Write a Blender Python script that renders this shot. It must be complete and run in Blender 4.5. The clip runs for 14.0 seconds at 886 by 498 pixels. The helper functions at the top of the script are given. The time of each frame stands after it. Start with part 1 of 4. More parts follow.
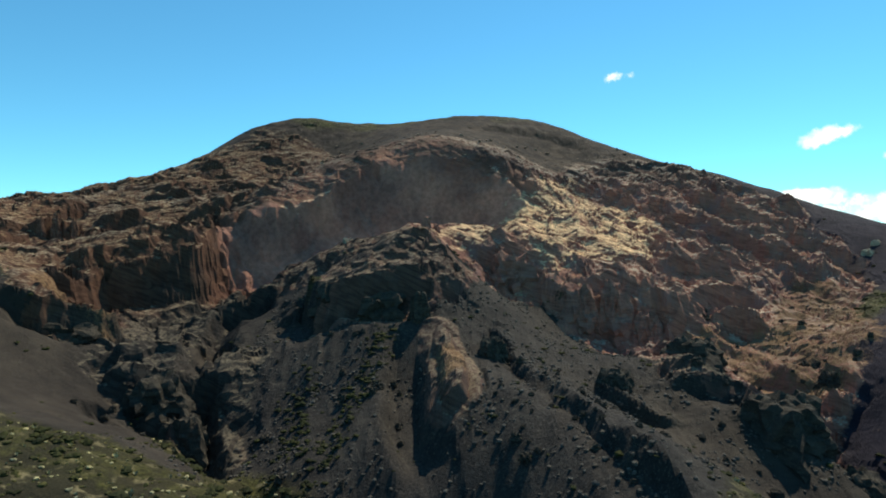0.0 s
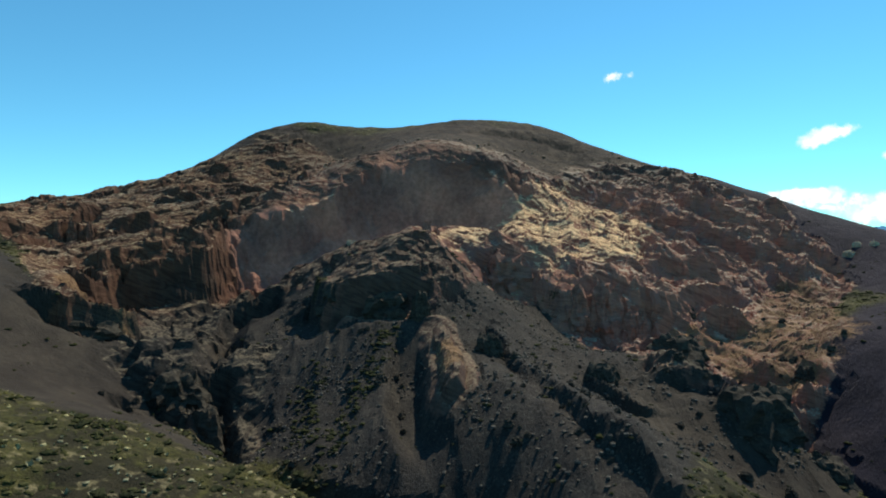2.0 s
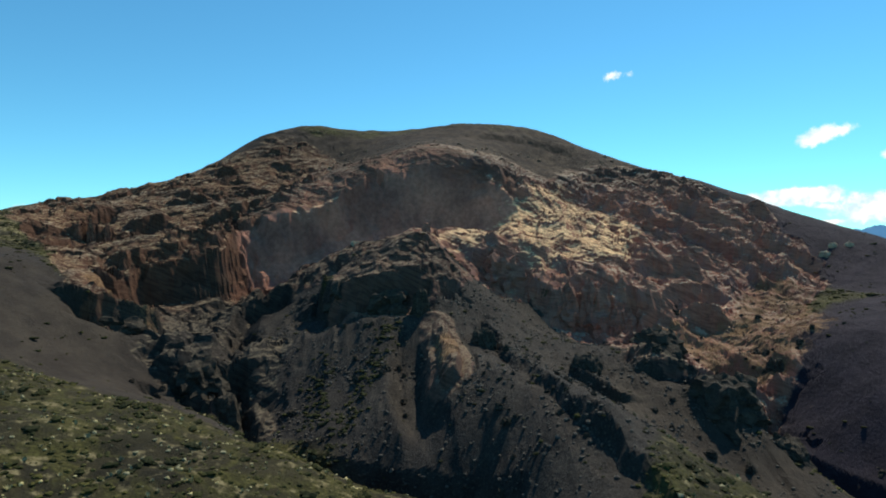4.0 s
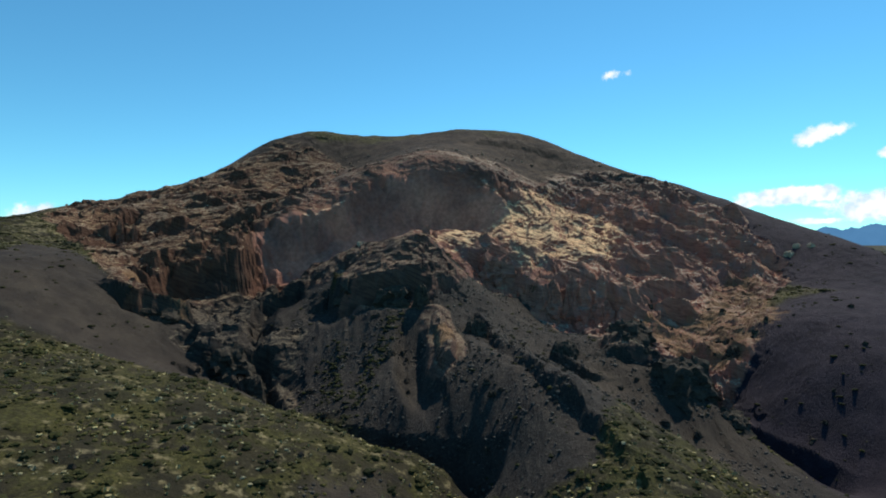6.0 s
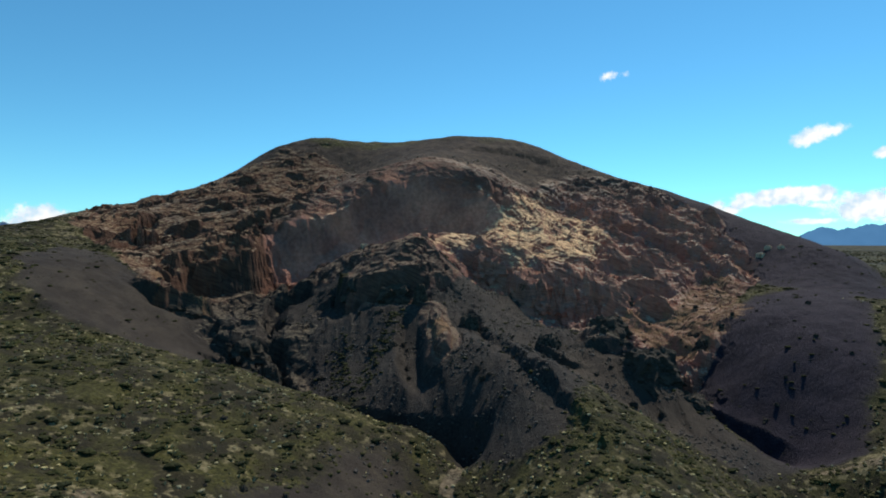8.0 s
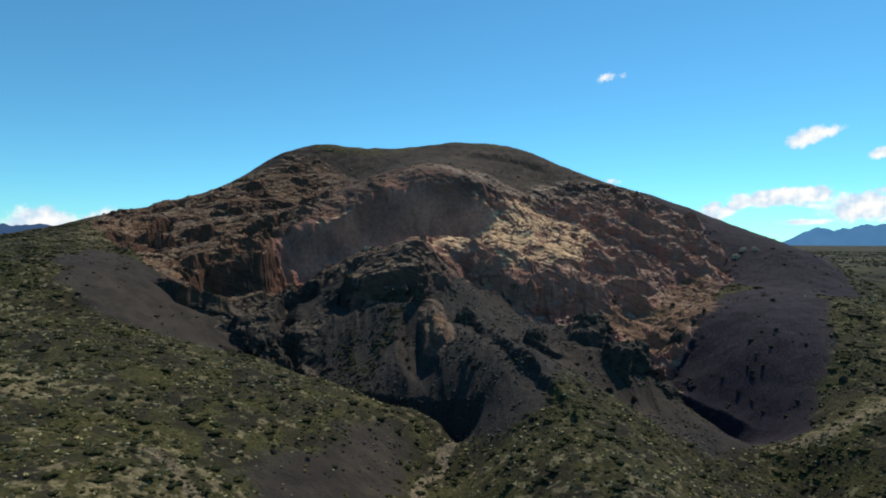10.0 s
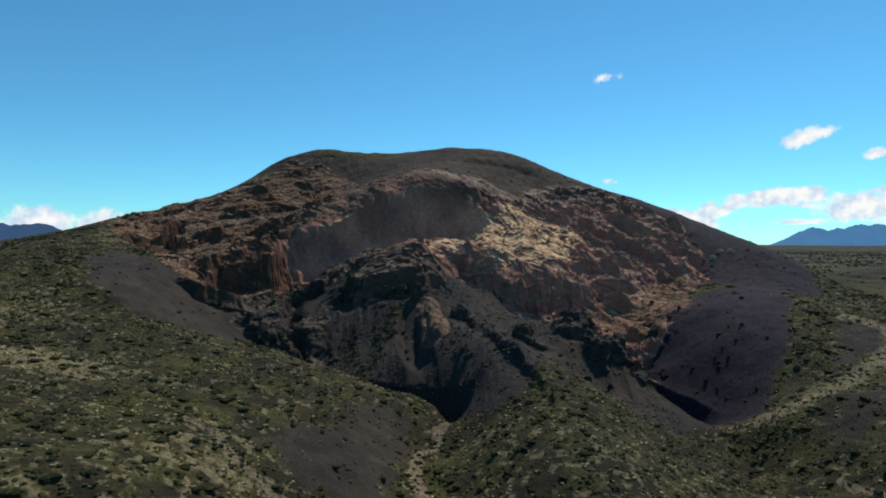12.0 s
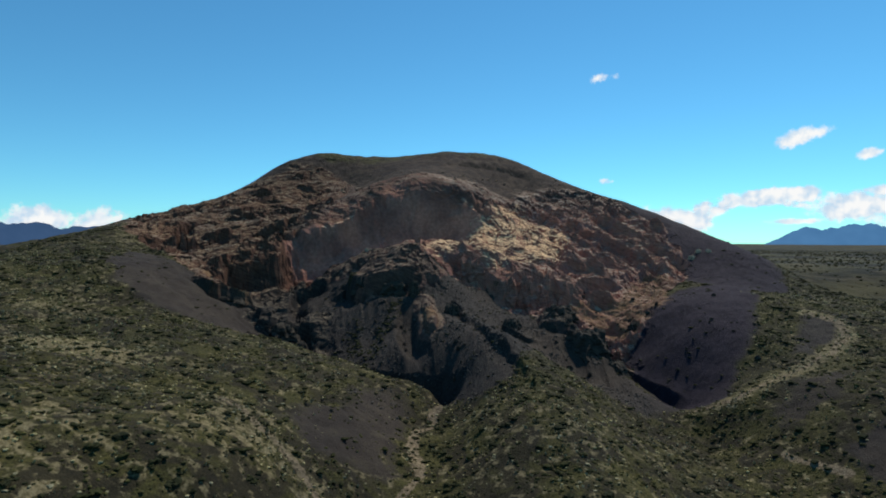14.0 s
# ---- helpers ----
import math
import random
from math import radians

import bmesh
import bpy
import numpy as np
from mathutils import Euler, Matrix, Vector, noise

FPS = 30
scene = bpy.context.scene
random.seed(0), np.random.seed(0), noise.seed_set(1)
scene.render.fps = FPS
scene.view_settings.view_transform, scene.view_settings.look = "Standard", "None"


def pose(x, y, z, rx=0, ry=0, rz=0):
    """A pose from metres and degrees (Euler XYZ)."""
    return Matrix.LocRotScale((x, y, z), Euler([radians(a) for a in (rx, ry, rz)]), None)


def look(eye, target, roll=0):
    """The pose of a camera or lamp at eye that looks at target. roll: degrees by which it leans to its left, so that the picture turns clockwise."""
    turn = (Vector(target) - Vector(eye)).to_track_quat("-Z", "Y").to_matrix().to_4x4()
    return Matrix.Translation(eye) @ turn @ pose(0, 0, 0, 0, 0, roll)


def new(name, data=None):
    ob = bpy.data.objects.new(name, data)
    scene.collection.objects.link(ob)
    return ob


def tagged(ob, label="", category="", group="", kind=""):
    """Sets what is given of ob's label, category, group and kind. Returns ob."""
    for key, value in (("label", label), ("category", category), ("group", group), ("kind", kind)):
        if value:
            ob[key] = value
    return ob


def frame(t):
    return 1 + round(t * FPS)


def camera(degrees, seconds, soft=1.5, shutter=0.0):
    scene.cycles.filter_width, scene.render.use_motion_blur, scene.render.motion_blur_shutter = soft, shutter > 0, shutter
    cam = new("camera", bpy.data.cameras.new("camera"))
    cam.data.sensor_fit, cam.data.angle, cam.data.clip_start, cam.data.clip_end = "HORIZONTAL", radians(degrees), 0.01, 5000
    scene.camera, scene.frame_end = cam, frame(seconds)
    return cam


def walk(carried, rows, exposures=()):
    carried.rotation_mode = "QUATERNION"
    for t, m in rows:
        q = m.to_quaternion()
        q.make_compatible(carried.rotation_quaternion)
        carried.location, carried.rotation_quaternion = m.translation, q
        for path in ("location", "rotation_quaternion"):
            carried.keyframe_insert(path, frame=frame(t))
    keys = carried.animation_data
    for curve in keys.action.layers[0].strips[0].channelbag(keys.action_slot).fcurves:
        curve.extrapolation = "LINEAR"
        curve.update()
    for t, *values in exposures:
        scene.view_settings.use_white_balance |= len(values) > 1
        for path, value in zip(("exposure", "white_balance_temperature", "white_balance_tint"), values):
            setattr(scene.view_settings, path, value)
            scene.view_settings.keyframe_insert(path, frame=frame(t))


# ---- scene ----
# camera and its flight: a drone backing away from the hill
cam = camera(73.0, 14.0, soft=1.9)
EYE, TILT = 60.0, -0.3
WIDE, LONG = 100.0, 122.0
ROWS = [
    (0.0, 0.0, 0.0, 0.0, 0.0, 0.0, -0.0),
    (0.5, -0.0001, -0.0185, 0.0029, 0.01, -0.01, 0.01),
    (1.0, 0.0001, -0.0371, 0.0043, -0.01, -0.02, 0.02),
    (1.5, 0.0007, -0.0555, 0.0057, -0.01, -0.03, 0.02),
    (2.0, 0.0013, -0.0752, 0.0071, -0.01, -0.04, 0.03),
    (2.5, 0.0021, -0.095, 0.0087, -0.0, -0.07, 0.03),
    (3.0, 0.0028, -0.1141, 0.0101, -0.0, -0.1, 0.03),
    (3.2, 0.0031, -0.1218, 0.0109, -0.0, -0.12, 0.03),
    (5.3, 0.0077, -0.3015, 0.0211, -0.1, -0.4, -0.04),
    (5.5, 0.0081, -0.3175, 0.0219, -0.11, -0.42, -0.04),
    (6.0, 0.009, -0.3576, 0.0238, -0.12, -0.47, -0.05),
    (6.5, 0.0102, -0.3978, 0.0254, -0.15, -0.47, -0.05),
    (7.0, 0.0121, -0.4377, 0.0274, -0.17, -0.47, -0.05),
    (7.5, 0.0139, -0.4775, 0.0303, -0.21, -0.47, -0.05),
    (8.0, 0.0156, -0.5174, 0.0324, -0.25, -0.46, -0.03),
    (10.5, 0.0222, -0.7165, 0.043, -0.48, -0.37, 0.04),
    (11.0, 0.0235, -0.7565, 0.0457, -0.55, -0.39, 0.03),
    (11.5, 0.025, -0.7967, 0.0487, -0.62, -0.4, 0.03),
    (12.0, 0.0264, -0.8369, 0.0514, -0.7, -0.44, 0.02),
    (12.5, 0.0277, -0.8767, 0.0539, -0.78, -0.49, 0.01),
    (13.0, 0.0291, -0.917, 0.0564, -0.87, -0.52, -0.01),
    (13.5, 0.0305, -0.9572, 0.0581, -0.94, -0.53, -0.01),
    (14.0, 0.0319, -0.9975, 0.06, -1.05, -0.56, -0.02),
]
EXPOSURES = [(0.0, -0.05, 6950, 2), (3.0, -0.14, 6850, 3), (6.5, -0.31, 6700, 6.5), (8.0, -0.37, 6650, 7.5), (11.0, -0.51, 6550, 9), (14.0, -0.56, 6500, 9)]
walk(cam, [(t, pose(0, 0, EYE, TILT, 0, 0) @ pose(WIDE * x, LONG * y, WIDE * z, 90 + pitch / 1.22, roll, yaw / 1.22))
           for t, x, y, z, yaw, pitch, roll in ROWS], EXPOSURES)

# world and sun
SUN_TURN, SUN_HEIGHT = 32.0, 51.0
world = bpy.data.worlds.new("sky")
scene.world = world
world.use_nodes = True
wn = world.node_tree
sky = wn.nodes.new("ShaderNodeTexSky")
sky.sky_type, sky.sun_disc = "NISHITA", False
sky.sun_elevation, sky.sun_rotation = radians(SUN_HEIGHT), radians(SUN_TURN)
sky.altitude, sky.air_density, sky.dust_density, sky.ozone_density = 1500, 1.0, 0.0, 3.0
tint = wn.nodes.new("ShaderNodeMix")
tint.data_type, tint.blend_type = "RGBA", "MULTIPLY"
tint.inputs[0].default_value, tint.inputs[7].default_value = 1.0, (0.58, 1.25, 1.37, 1)
wn.links.new(sky.outputs[0], tint.inputs[6])
wn.links.new(tint.outputs[2], wn.nodes["Background"].inputs[0])
wn.nodes["Background"].inputs[1].default_value = 0.134
sun = new("sun", bpy.data.lights.new("sun", "SUN"))
sun.data.energy, sun.data.angle, sun.data.color = 4.9, radians(0.53), (1.0, 0.935, 0.83)
a, e = radians(SUN_TURN), radians(SUN_HEIGHT)
sun.matrix_world = look((0, 0, 300), (-300 * math.sin(a) * math.cos(e), -300 * math.cos(a) * math.cos(e), 300 - 300 * math.sin(e)))

# ---- materials ----
class Nodes:
    """A small builder for node materials."""

    def __init__(self, name):
        self.mat = bpy.data.materials.new(name)
        self.mat.use_nodes = True
        self.tree = self.mat.node_tree
        self.bsdf = self.tree.nodes["Principled BSDF"]
        self.bsdf.inputs["Specular IOR Level"].default_value = 0.15
        self.bsdf.inputs["Roughness"].default_value = 0.95

    def node(self, kind, **inputs):
        n = self.tree.nodes.new(kind)
        for key, value in inputs.items():
            self.put(n.inputs[key], value)
        return n

    def put(self, socket, value):
        if isinstance(value, bpy.types.NodeSocket):
            self.tree.links.new(value, socket)
        elif isinstance(value, tuple) and len(value) == 3 and socket.type == "RGBA":
            socket.default_value = (*value, 1)
        else:
            socket.default_value = value

    def attr(self, name):
        n = self.tree.nodes.new("ShaderNodeAttribute")
        n.attribute_name = name
        return n.outputs["Fac"]

    def place(self, scale=(1, 1, 1), turn=(0, 0, 0)):
        c = self.tree.nodes.new("ShaderNodeTexCoord")
        m = self.tree.nodes.new("ShaderNodeMapping")
        self.tree.links.new(c.outputs["Object"], m.inputs[0])
        m.inputs["Scale"].default_value = scale
        m.inputs["Rotation"].default_value = turn
        return m.outputs[0]

    def slanted(self, turn, scale):
        """Places turned first and stretched after, for bedding that dips."""
        m = self.tree.nodes.new("ShaderNodeMapping")
        self.tree.links.new(self.place((1, 1, 1), turn), m.inputs[0])
        m.inputs["Scale"].default_value = scale
        return m.outputs[0]

    def noise(self, scale, detail=4.0, rough=0.55, vector=None, warp=0.0):
        n = self.node("ShaderNodeTexNoise", Scale=scale, Detail=detail, Roughness=rough, Distortion=warp)
        self.put(n.inputs["Vector"], vector if vector is not None else self.place())
        return n.outputs[0]

    def ramp(self, fac, low, high, a=0.0, b=1.0):
        n = self.tree.nodes.new("ShaderNodeMapRange")
        n.interpolation_type = "SMOOTHSTEP"
        for i, v in enumerate((fac, low, high, a, b)):
            self.put(n.inputs[i], v)
        return n.outputs[0]

    def math(self, op, a, b=0.0):
        n = self.tree.nodes.new("ShaderNodeMath")
        n.operation = op
        self.put(n.inputs[0], a)
        self.put(n.inputs[1], b)
        return n.outputs[0]

    def mix(self, fac, a, b, blend="MIX"):
        n = self.tree.nodes.new("ShaderNodeMix")
        n.data_type, n.blend_type = "RGBA", blend
        self.put(n.inputs[0], fac)
        self.put(n.inputs[6], a)
        self.put(n.inputs[7], b)
        return n.outputs[2]

    def bump(self, height, strength=0.5, distance=0.2):
        n = self.node("ShaderNodeBump", Strength=strength, Distance=distance, Height=height)
        self.put(self.bsdf.inputs["Normal"], n.outputs[0])

    def color(self, value):
        self.put(self.bsdf.inputs["Base Color"], value)
        return self.mat


def ground_material():
    m = Nodes("volcanic_ground")
    fine, mid, big = m.noise(1.3, 6, 0.65), m.noise(0.16, 5, 0.6), m.noise(0.035, 4, 0.5)
    grit = m.noise(4.0, 4, 0.7)
    shape = m.tree.nodes.new("ShaderNodeNewGeometry")
    split = m.node("ShaderNodeSeparateXYZ", Vector=shape.outputs["True Normal"])
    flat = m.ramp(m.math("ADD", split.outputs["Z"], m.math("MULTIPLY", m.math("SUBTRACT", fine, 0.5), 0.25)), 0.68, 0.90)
    # grey volcanic scree
    scree = m.mix(m.ramp(mid, 0.35, 0.65), (0.029, 0.0245, 0.022), (0.049, 0.0415, 0.0355))
    scree = m.mix(m.ramp(fine, 0.34, 0.52, 0.55, 0.0), scree, (0.014, 0.0125, 0.012))
    scree = m.mix(m.math("MULTIPLY", m.ramp(m.noise(1.9, 3, 0.6), 0.56, 0.66), 0.55), scree, (0.105, 0.088, 0.070))
    scree = m.mix(m.ramp(grit, 0.56, 0.70), scree, (0.098, 0.082, 0.068))
    cinder = m.mix(m.ramp(mid, 0.38, 0.62), (0.0225, 0.0175, 0.0255), (0.033, 0.026, 0.036))
    scree = m.mix(m.attr("cinder"), scree, cinder)
    soil = m.mix(m.ramp(mid, 0.36, 0.64), (0.039, 0.0305, 0.0245), (0.059, 0.0465, 0.036))
    scree = m.mix(m.math("MULTIPLY", m.attr("soil"), m.ramp(fine, 0.3, 0.6, 0.7, 1.0)), scree, soil)
    scree = m.mix(m.attr("ash"), scree, m.mix(m.ramp(mid, 0.4, 0.62), (0.044, 0.032, 0.025), (0.078, 0.054, 0.040)))
    # bare rock, red brown to grey, banded by its bedding, with pale dust on its ledges that also paints their sunlit
    # tops
    beds = m.noise(0.42, 5, 0.6, m.slanted((0.15, -0.42, 0.0), (0.16, 0.3, 1.3)), 2.2)
    rock = m.mix(m.ramp(beds, 0.35, 0.62), (0.145, 0.074, 0.050), (0.25, 0.134, 0.086))
    rock = m.mix(m.ramp(mid, 0.5, 0.66), rock, (0.19, 0.112, 0.084))
    # shade of the west crater put into its rock colour, east cliffs lightened
    rock = m.mix(1.0, rock, m.mix(m.attr("west_shade"), (1.56, 1.29, 1.34), (0.48, 0.45, 0.435)), "MULTIPLY")
    rock = m.mix(m.math("MULTIPLY", m.attr("upper"), m.ramp(mid, 0.35, 0.6, 0.55, 0.9)), rock, (0.085, 0.054, 0.041))
    sunlit_dust = m.mix(m.ramp(mid, 0.4, 0.6), (0.23, 0.145, 0.08), (0.44, 0.32, 0.18))
    rock = m.mix(m.math("MULTIPLY", m.math("MULTIPLY", flat, m.ramp(fine, 0.42, 0.66)), m.math("SUBTRACT", 1.0, m.math("MULTIPLY", m.attr("upper"), 0.75))), rock, sunlit_dust)
    # crests painted pale for their sunlit, dusty edges
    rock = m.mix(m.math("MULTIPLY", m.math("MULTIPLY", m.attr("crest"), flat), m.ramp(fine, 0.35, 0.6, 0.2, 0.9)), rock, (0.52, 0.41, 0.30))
    basalt = m.mix(m.ramp(beds, 0.35, 0.62), (0.034, 0.028, 0.024), (0.066, 0.052, 0.041))
    # pale dust on the basalt tops, painting in their sunlit look as well
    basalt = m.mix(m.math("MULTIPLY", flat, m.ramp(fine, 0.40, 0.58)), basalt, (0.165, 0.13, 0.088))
    rock = m.mix(m.attr("dark"), rock, basalt)
    flutes = m.noise(0.22, 4, 0.5, m.place((1.0, 1.0, 0.12)))
    wall = m.mix(m.ramp(m.math("ADD", m.math("MULTIPLY", flutes, 0.4), m.math("MULTIPLY", big, 0.6)), 0.38, 0.62), (0.29, 0.142, 0.104), (0.43, 0.208, 0.146))
    wall = m.mix(1.0, wall, m.mix(m.ramp(m.noise(0.5, 5, 0.65), 0.35, 0.65), (0.78, 0.77, 0.76), (1.14, 1.13, 1.12)), "MULTIPLY")
    rock = m.mix(m.attr("wall"), rock, wall)
    # pale tuff
    tuff = m.mix(m.ramp(beds, 0.40, 0.58), (0.44, 0.25, 0.14), (0.92, 0.61, 0.33))
    tuff = m.mix(m.math("MULTIPLY", m.ramp(fine, 0.52, 0.68), 0.45), tuff, (0.26, 0.15, 0.09))
    # orange weathered ash
    ochre = m.mix(m.ramp(fine, 0.38, 0.62), (0.13, 0.072, 0.038), (0.25, 0.145, 0.076))
    # steppe soil with thin grass
    veg = m.mix(m.ramp(mid, 0.38, 0.62), (0.020, 0.0175, 0.010), (0.034, 0.0285, 0.0145))
    patches = m.noise(0.11, 5, 0.62, None, 0.6)
    veg = m.mix(m.math("MULTIPLY", m.ramp(patches, 0.43, 0.58), 0.9), veg, m.mix(m.ramp(fine, 0.4, 0.62), (0.037, 0.035, 0.011), (0.084, 0.076, 0.022)))
    veg = m.mix(m.math("MULTIPLY", m.ramp(grit, 0.54, 0.66), 0.4), veg, (0.115, 0.090, 0.048))
    tracts = m.math("ADD", m.noise(0.38, 4, 0.6), m.math("MULTIPLY", m.attr("straw"), 0.22))
    veg = m.mix(m.math("MULTIPLY", m.ramp(tracts, 0.55, 0.68), 0.85), veg, m.mix(m.ramp(fine, 0.4, 0.6), (0.14, 0.114, 0.056), (0.27, 0.22, 0.122)))
    wide = m.noise(0.009, 4, 0.6)
    veg = m.mix(m.math("MULTIPLY", m.ramp(wide, 0.48, 0.65), 0.4), veg, (0.052, 0.048, 0.024))
    veg = m.mix(m.math("MULTIPLY", m.attr("ash"), m.ramp(m.noise(0.045, 3, 0.5, m.place((0.5, 1.3, 1.0))), 0.45, 0.58)), veg, m.mix(m.ramp(fine, 0.4, 0.6), (0.055, 0.046, 0.020), (0.085, 0.070, 0.032)))
    plain = m.mix(m.ramp(m.noise(0.012, 5, 0.6), 0.42, 0.58), (0.013, 0.014, 0.007), (0.060, 0.052, 0.020))
    plain = m.mix(m.ramp(m.noise(0.03, 4, 0.6), 0.55, 0.65), plain, (0.065, 0.052, 0.026))
    veg = m.mix(m.attr("plain"), veg, plain)
    sand = m.mix(m.ramp(fine, 0.4, 0.62), (0.14, 0.105, 0.066), (0.26, 0.20, 0.128))

    def edge(name, soft=0.16):
        """A mask whose border is broken up by the noise."""
        wobble = m.math("ADD", m.math("MULTIPLY", m.math("SUBTRACT", fine, 0.5), 0.9), m.math("MULTIPLY", m.math("SUBTRACT", mid, 0.5), 0.8))
        return m.ramp(m.math("ADD", m.attr(name), wobble), 0.5 - soft, 0.5 + soft)

    col = m.mix(edge("veg", 0.3), scree, veg)
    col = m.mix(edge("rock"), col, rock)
    col = m.mix(m.math("MULTIPLY", edge("ochre", 0.3), m.ramp(m.math("ADD", m.math("MULTIPLY", mid, 0.5), m.math("MULTIPLY", fine, 0.5)), 0.40, 0.56, 0.15, 1.0)), col, ochre)
    gentle = m.ramp(m.math("ADD", split.outputs["Z"], m.math("MULTIPLY", m.math("SUBTRACT", fine, 0.5), 0.3)), 0.54, 0.76)
    col = m.mix(m.math("MULTIPLY", edge("tuff", 0.25), gentle), col, tuff)
    col = m.mix(m.math("MULTIPLY", m.attr("pale"), m.ramp(split.outputs["Z"], 0.55, 0.75)), col, (0.80, 0.50, 0.31))
    col = m.mix(edge("sand", 0.3), col, sand)
    col = m.mix(1.0, col, m.mix(m.ramp(big, 0.3, 0.7), (0.82, 0.82, 0.84), (1.12, 1.1, 1.05)), "MULTIPLY")
    m.bump(m.math("ADD", fine, m.math("MULTIPLY", grit, 0.5)), 0.8, 0.5)
    return m.color(col)


def leaf_material(name, dark, light):
    m = Nodes(name)
    g = m.tree.nodes.new("ShaderNodeNewGeometry")
    col = m.mix(g.outputs["Random Per Island"], dark, light)
    col = m.mix(m.ramp(m.noise(3.0, 3), 0.4, 0.65), col, light)
    col = m.mix(1.0, col, m.mix(m.ramp(m.noise(0.07, 4, 0.6), 0.38, 0.62), (0.72, 0.78, 0.80), (1.22, 1.2, 0.95)), "MULTIPLY")
    return m.color(col)


def rock_material(name, dark, light, pale):
    m = Nodes(name)
    beds = m.noise(0.7, 5, 0.6, m.place((0.3, 0.3, 1.2), (0.2, 0.3, 0)), 1.0)
    fine = m.noise(2.2, 6, 0.7)
    col = m.mix(m.ramp(beds, 0.36, 0.62), dark, light)
    col = m.mix(m.math("MULTIPLY", m.ramp(fine, 0.52, 0.68), 0.7), col, pale)
    m.bump(fine, 0.9, 0.35)
    return m.color(col)


# ---- the land ----
# form lines of the land: (x, y, z)
SUMMIT = [(-132,340,113),(-113,354,129),(-87,360,136),(-60,366,135.5),(-25,366,136),(16,360,139),(45,360,137.5),(70,345,127),(95,318,110.5),(118,280,95),(137,260,84.5),(152,240,75),(163,220,68),(174,195,60)]
LEFT_CREST = [(-155,325,99),(-173,318,93),(-185,292,86),(-192,250,79),(-168,200,73),(-173,160,66.5),(-178,128,61),(-195,80,55),(-220,30,50)]
LEFT_OUT = [(-230,240,64),(-240,150,54),(-270,310,68),(-300,60,46),(-300,-100,44)]
BACK = [(-90,440,105),(20,450,108),(110,430,85),(130,340,95),(180,310,70),(210,260,54),(-200,400,75),(230,400,48),(0,560,60),(-250,520,48),(250,520,46)]
HEADWALL_TOP = [(-76,212,60),(-65,226,72),(-43,241,80.5),(-24.5,252,94.5),(-6,260,101),(11,256,95.5),(22,248,87.5),(33.5,245,81.5),(70,253,76),(-100,300,97),(-75,299,94),(-60,330,112),(0,325,124),(60,315,108),(45,275,93),(-40,278,103),(-6,276,109),(-12,294,114.5),(16,272,104.5),(20,292,111),(-25,269,103),(-70,262,87),(-5,215,62),(-35,214,60)]
HEADWALL_FOOT = [(-70,207,44),(-57,217,46),(-36,229,54),(-20,242,61),(-5,249,67),(9,249,67.5),(19,242.5,69),(31,240,73),(19.6,193,64)]
CLIFF_TOP = [(8,187,60),(28,189,58.5),(36,179,52.5),(46,181,51.5),(56,182,50),(66,181,47)]
CLIFF_FOOT = [(9,181,52),(19.6,185,50),(28,182,48),(36,172,40),(46,172,36),(56,171,33),(64,169,31)]
TOWER_TOP = [(-100,172,57),(-90,181,58.5),(-80,191,58.5),(-72,201,57)]
TOWER_FOOT = [(-98,166,47),(-86,173,44),(-74,182,42),(-69,193,42)]
SPUR = [(-65,191,43),(-57,197,48.5),(-50,202,53),(-35,205,60),(-20,190,62),(-4.5,175,64.2),(5,160,55),(11,141,40.5),(18.5,100,35.5),(24,77,34.5),(29,55,28),(25,40,24.5),(21.6,26,21),(16,5,15),(8,-20,8)]
SPUR_LEFT = [(-52,184,43.5),(-45,165,39),(-22,140,42),(-20,125,33),(-25,101,23),(-8,92,24.5),(13,88,31),(4,87,24.5),(13,75,27),(8,76,21),(15,62,22.5),(20,58,25)]
SPUR_RIGHT = [(33,124,31),(39,109,27),(55,90,17),(47,16,17.5),(40,-10,14)]
LEFT_BENCH = [(-99,152,52),(-80,140,42),(-56,136,37.5),(-120,190,60),(-140,240,74),(-110,250,80),(-92,225,68)]
LEFT_RAVINE = [(-71,198,42),(-64,172,36.5),(-53,150,32),(-49,121,23),(-40,108,19),(-30,95,16.5),(-10,87,17),(5,80,16.5)]
LEFT_LIP = [(-64,116,27.5),(-57,109,27.5),(-42,94,27),(-30,83,26.5),(-19,76,26.5),(-6,73.5,22.5),(1.5,72,19.5)]
STREAM = [(7.5,69,15.5),(3.5,50,13),(0,28,12),(-5,10,9.5),(-10,-15,5),(-14,-50,-1),(-16,-90,-5),(-18,-140,-9)]
LEFT_HILL = [(-111,97,51.5),(-113,75,45),(-72,61,37.5),(-58,42,33.5),(-38,58,30),(-23,62,26.5),(-18,43,22),(-52,24.5,32),(-34,6,27),(-24,9.5,21),(-14,25,18),(-67,0,36),(-36,-21,29),(-115,56,44),(-100,0,43),(-60,-50,35),(-130,-60,46),(-40,-90,27),(-200,-120,46)]
RIGHT_RAVINE = [(66,158,27),(71,140,17),(74,128,14.5),(82,107,11),(92,84,7.5),(86,60,6.5),(84,35,6),(75,5,2),(60,-40,-5),(40,-90,-8)]
RIGHT_WALL = [(79,175,38.5),(52,150,31),(60,138,30),(65,126,29),(68,116,24),(92,141,31),(93,113,21),(112.5,104.6,30),(117,199,47.5),(141,202,56),(105,160,38),(90,195,52)]
RIGHT_HILL = [(91,69.5,13),(101,64,19),(148,88,31.5),(130,40,24),(120,0,17),(150,-50,12),(172,120,40),(190,170,44),(205,215,46),(250,150,40),(260,50,30),(200,-100,15)]
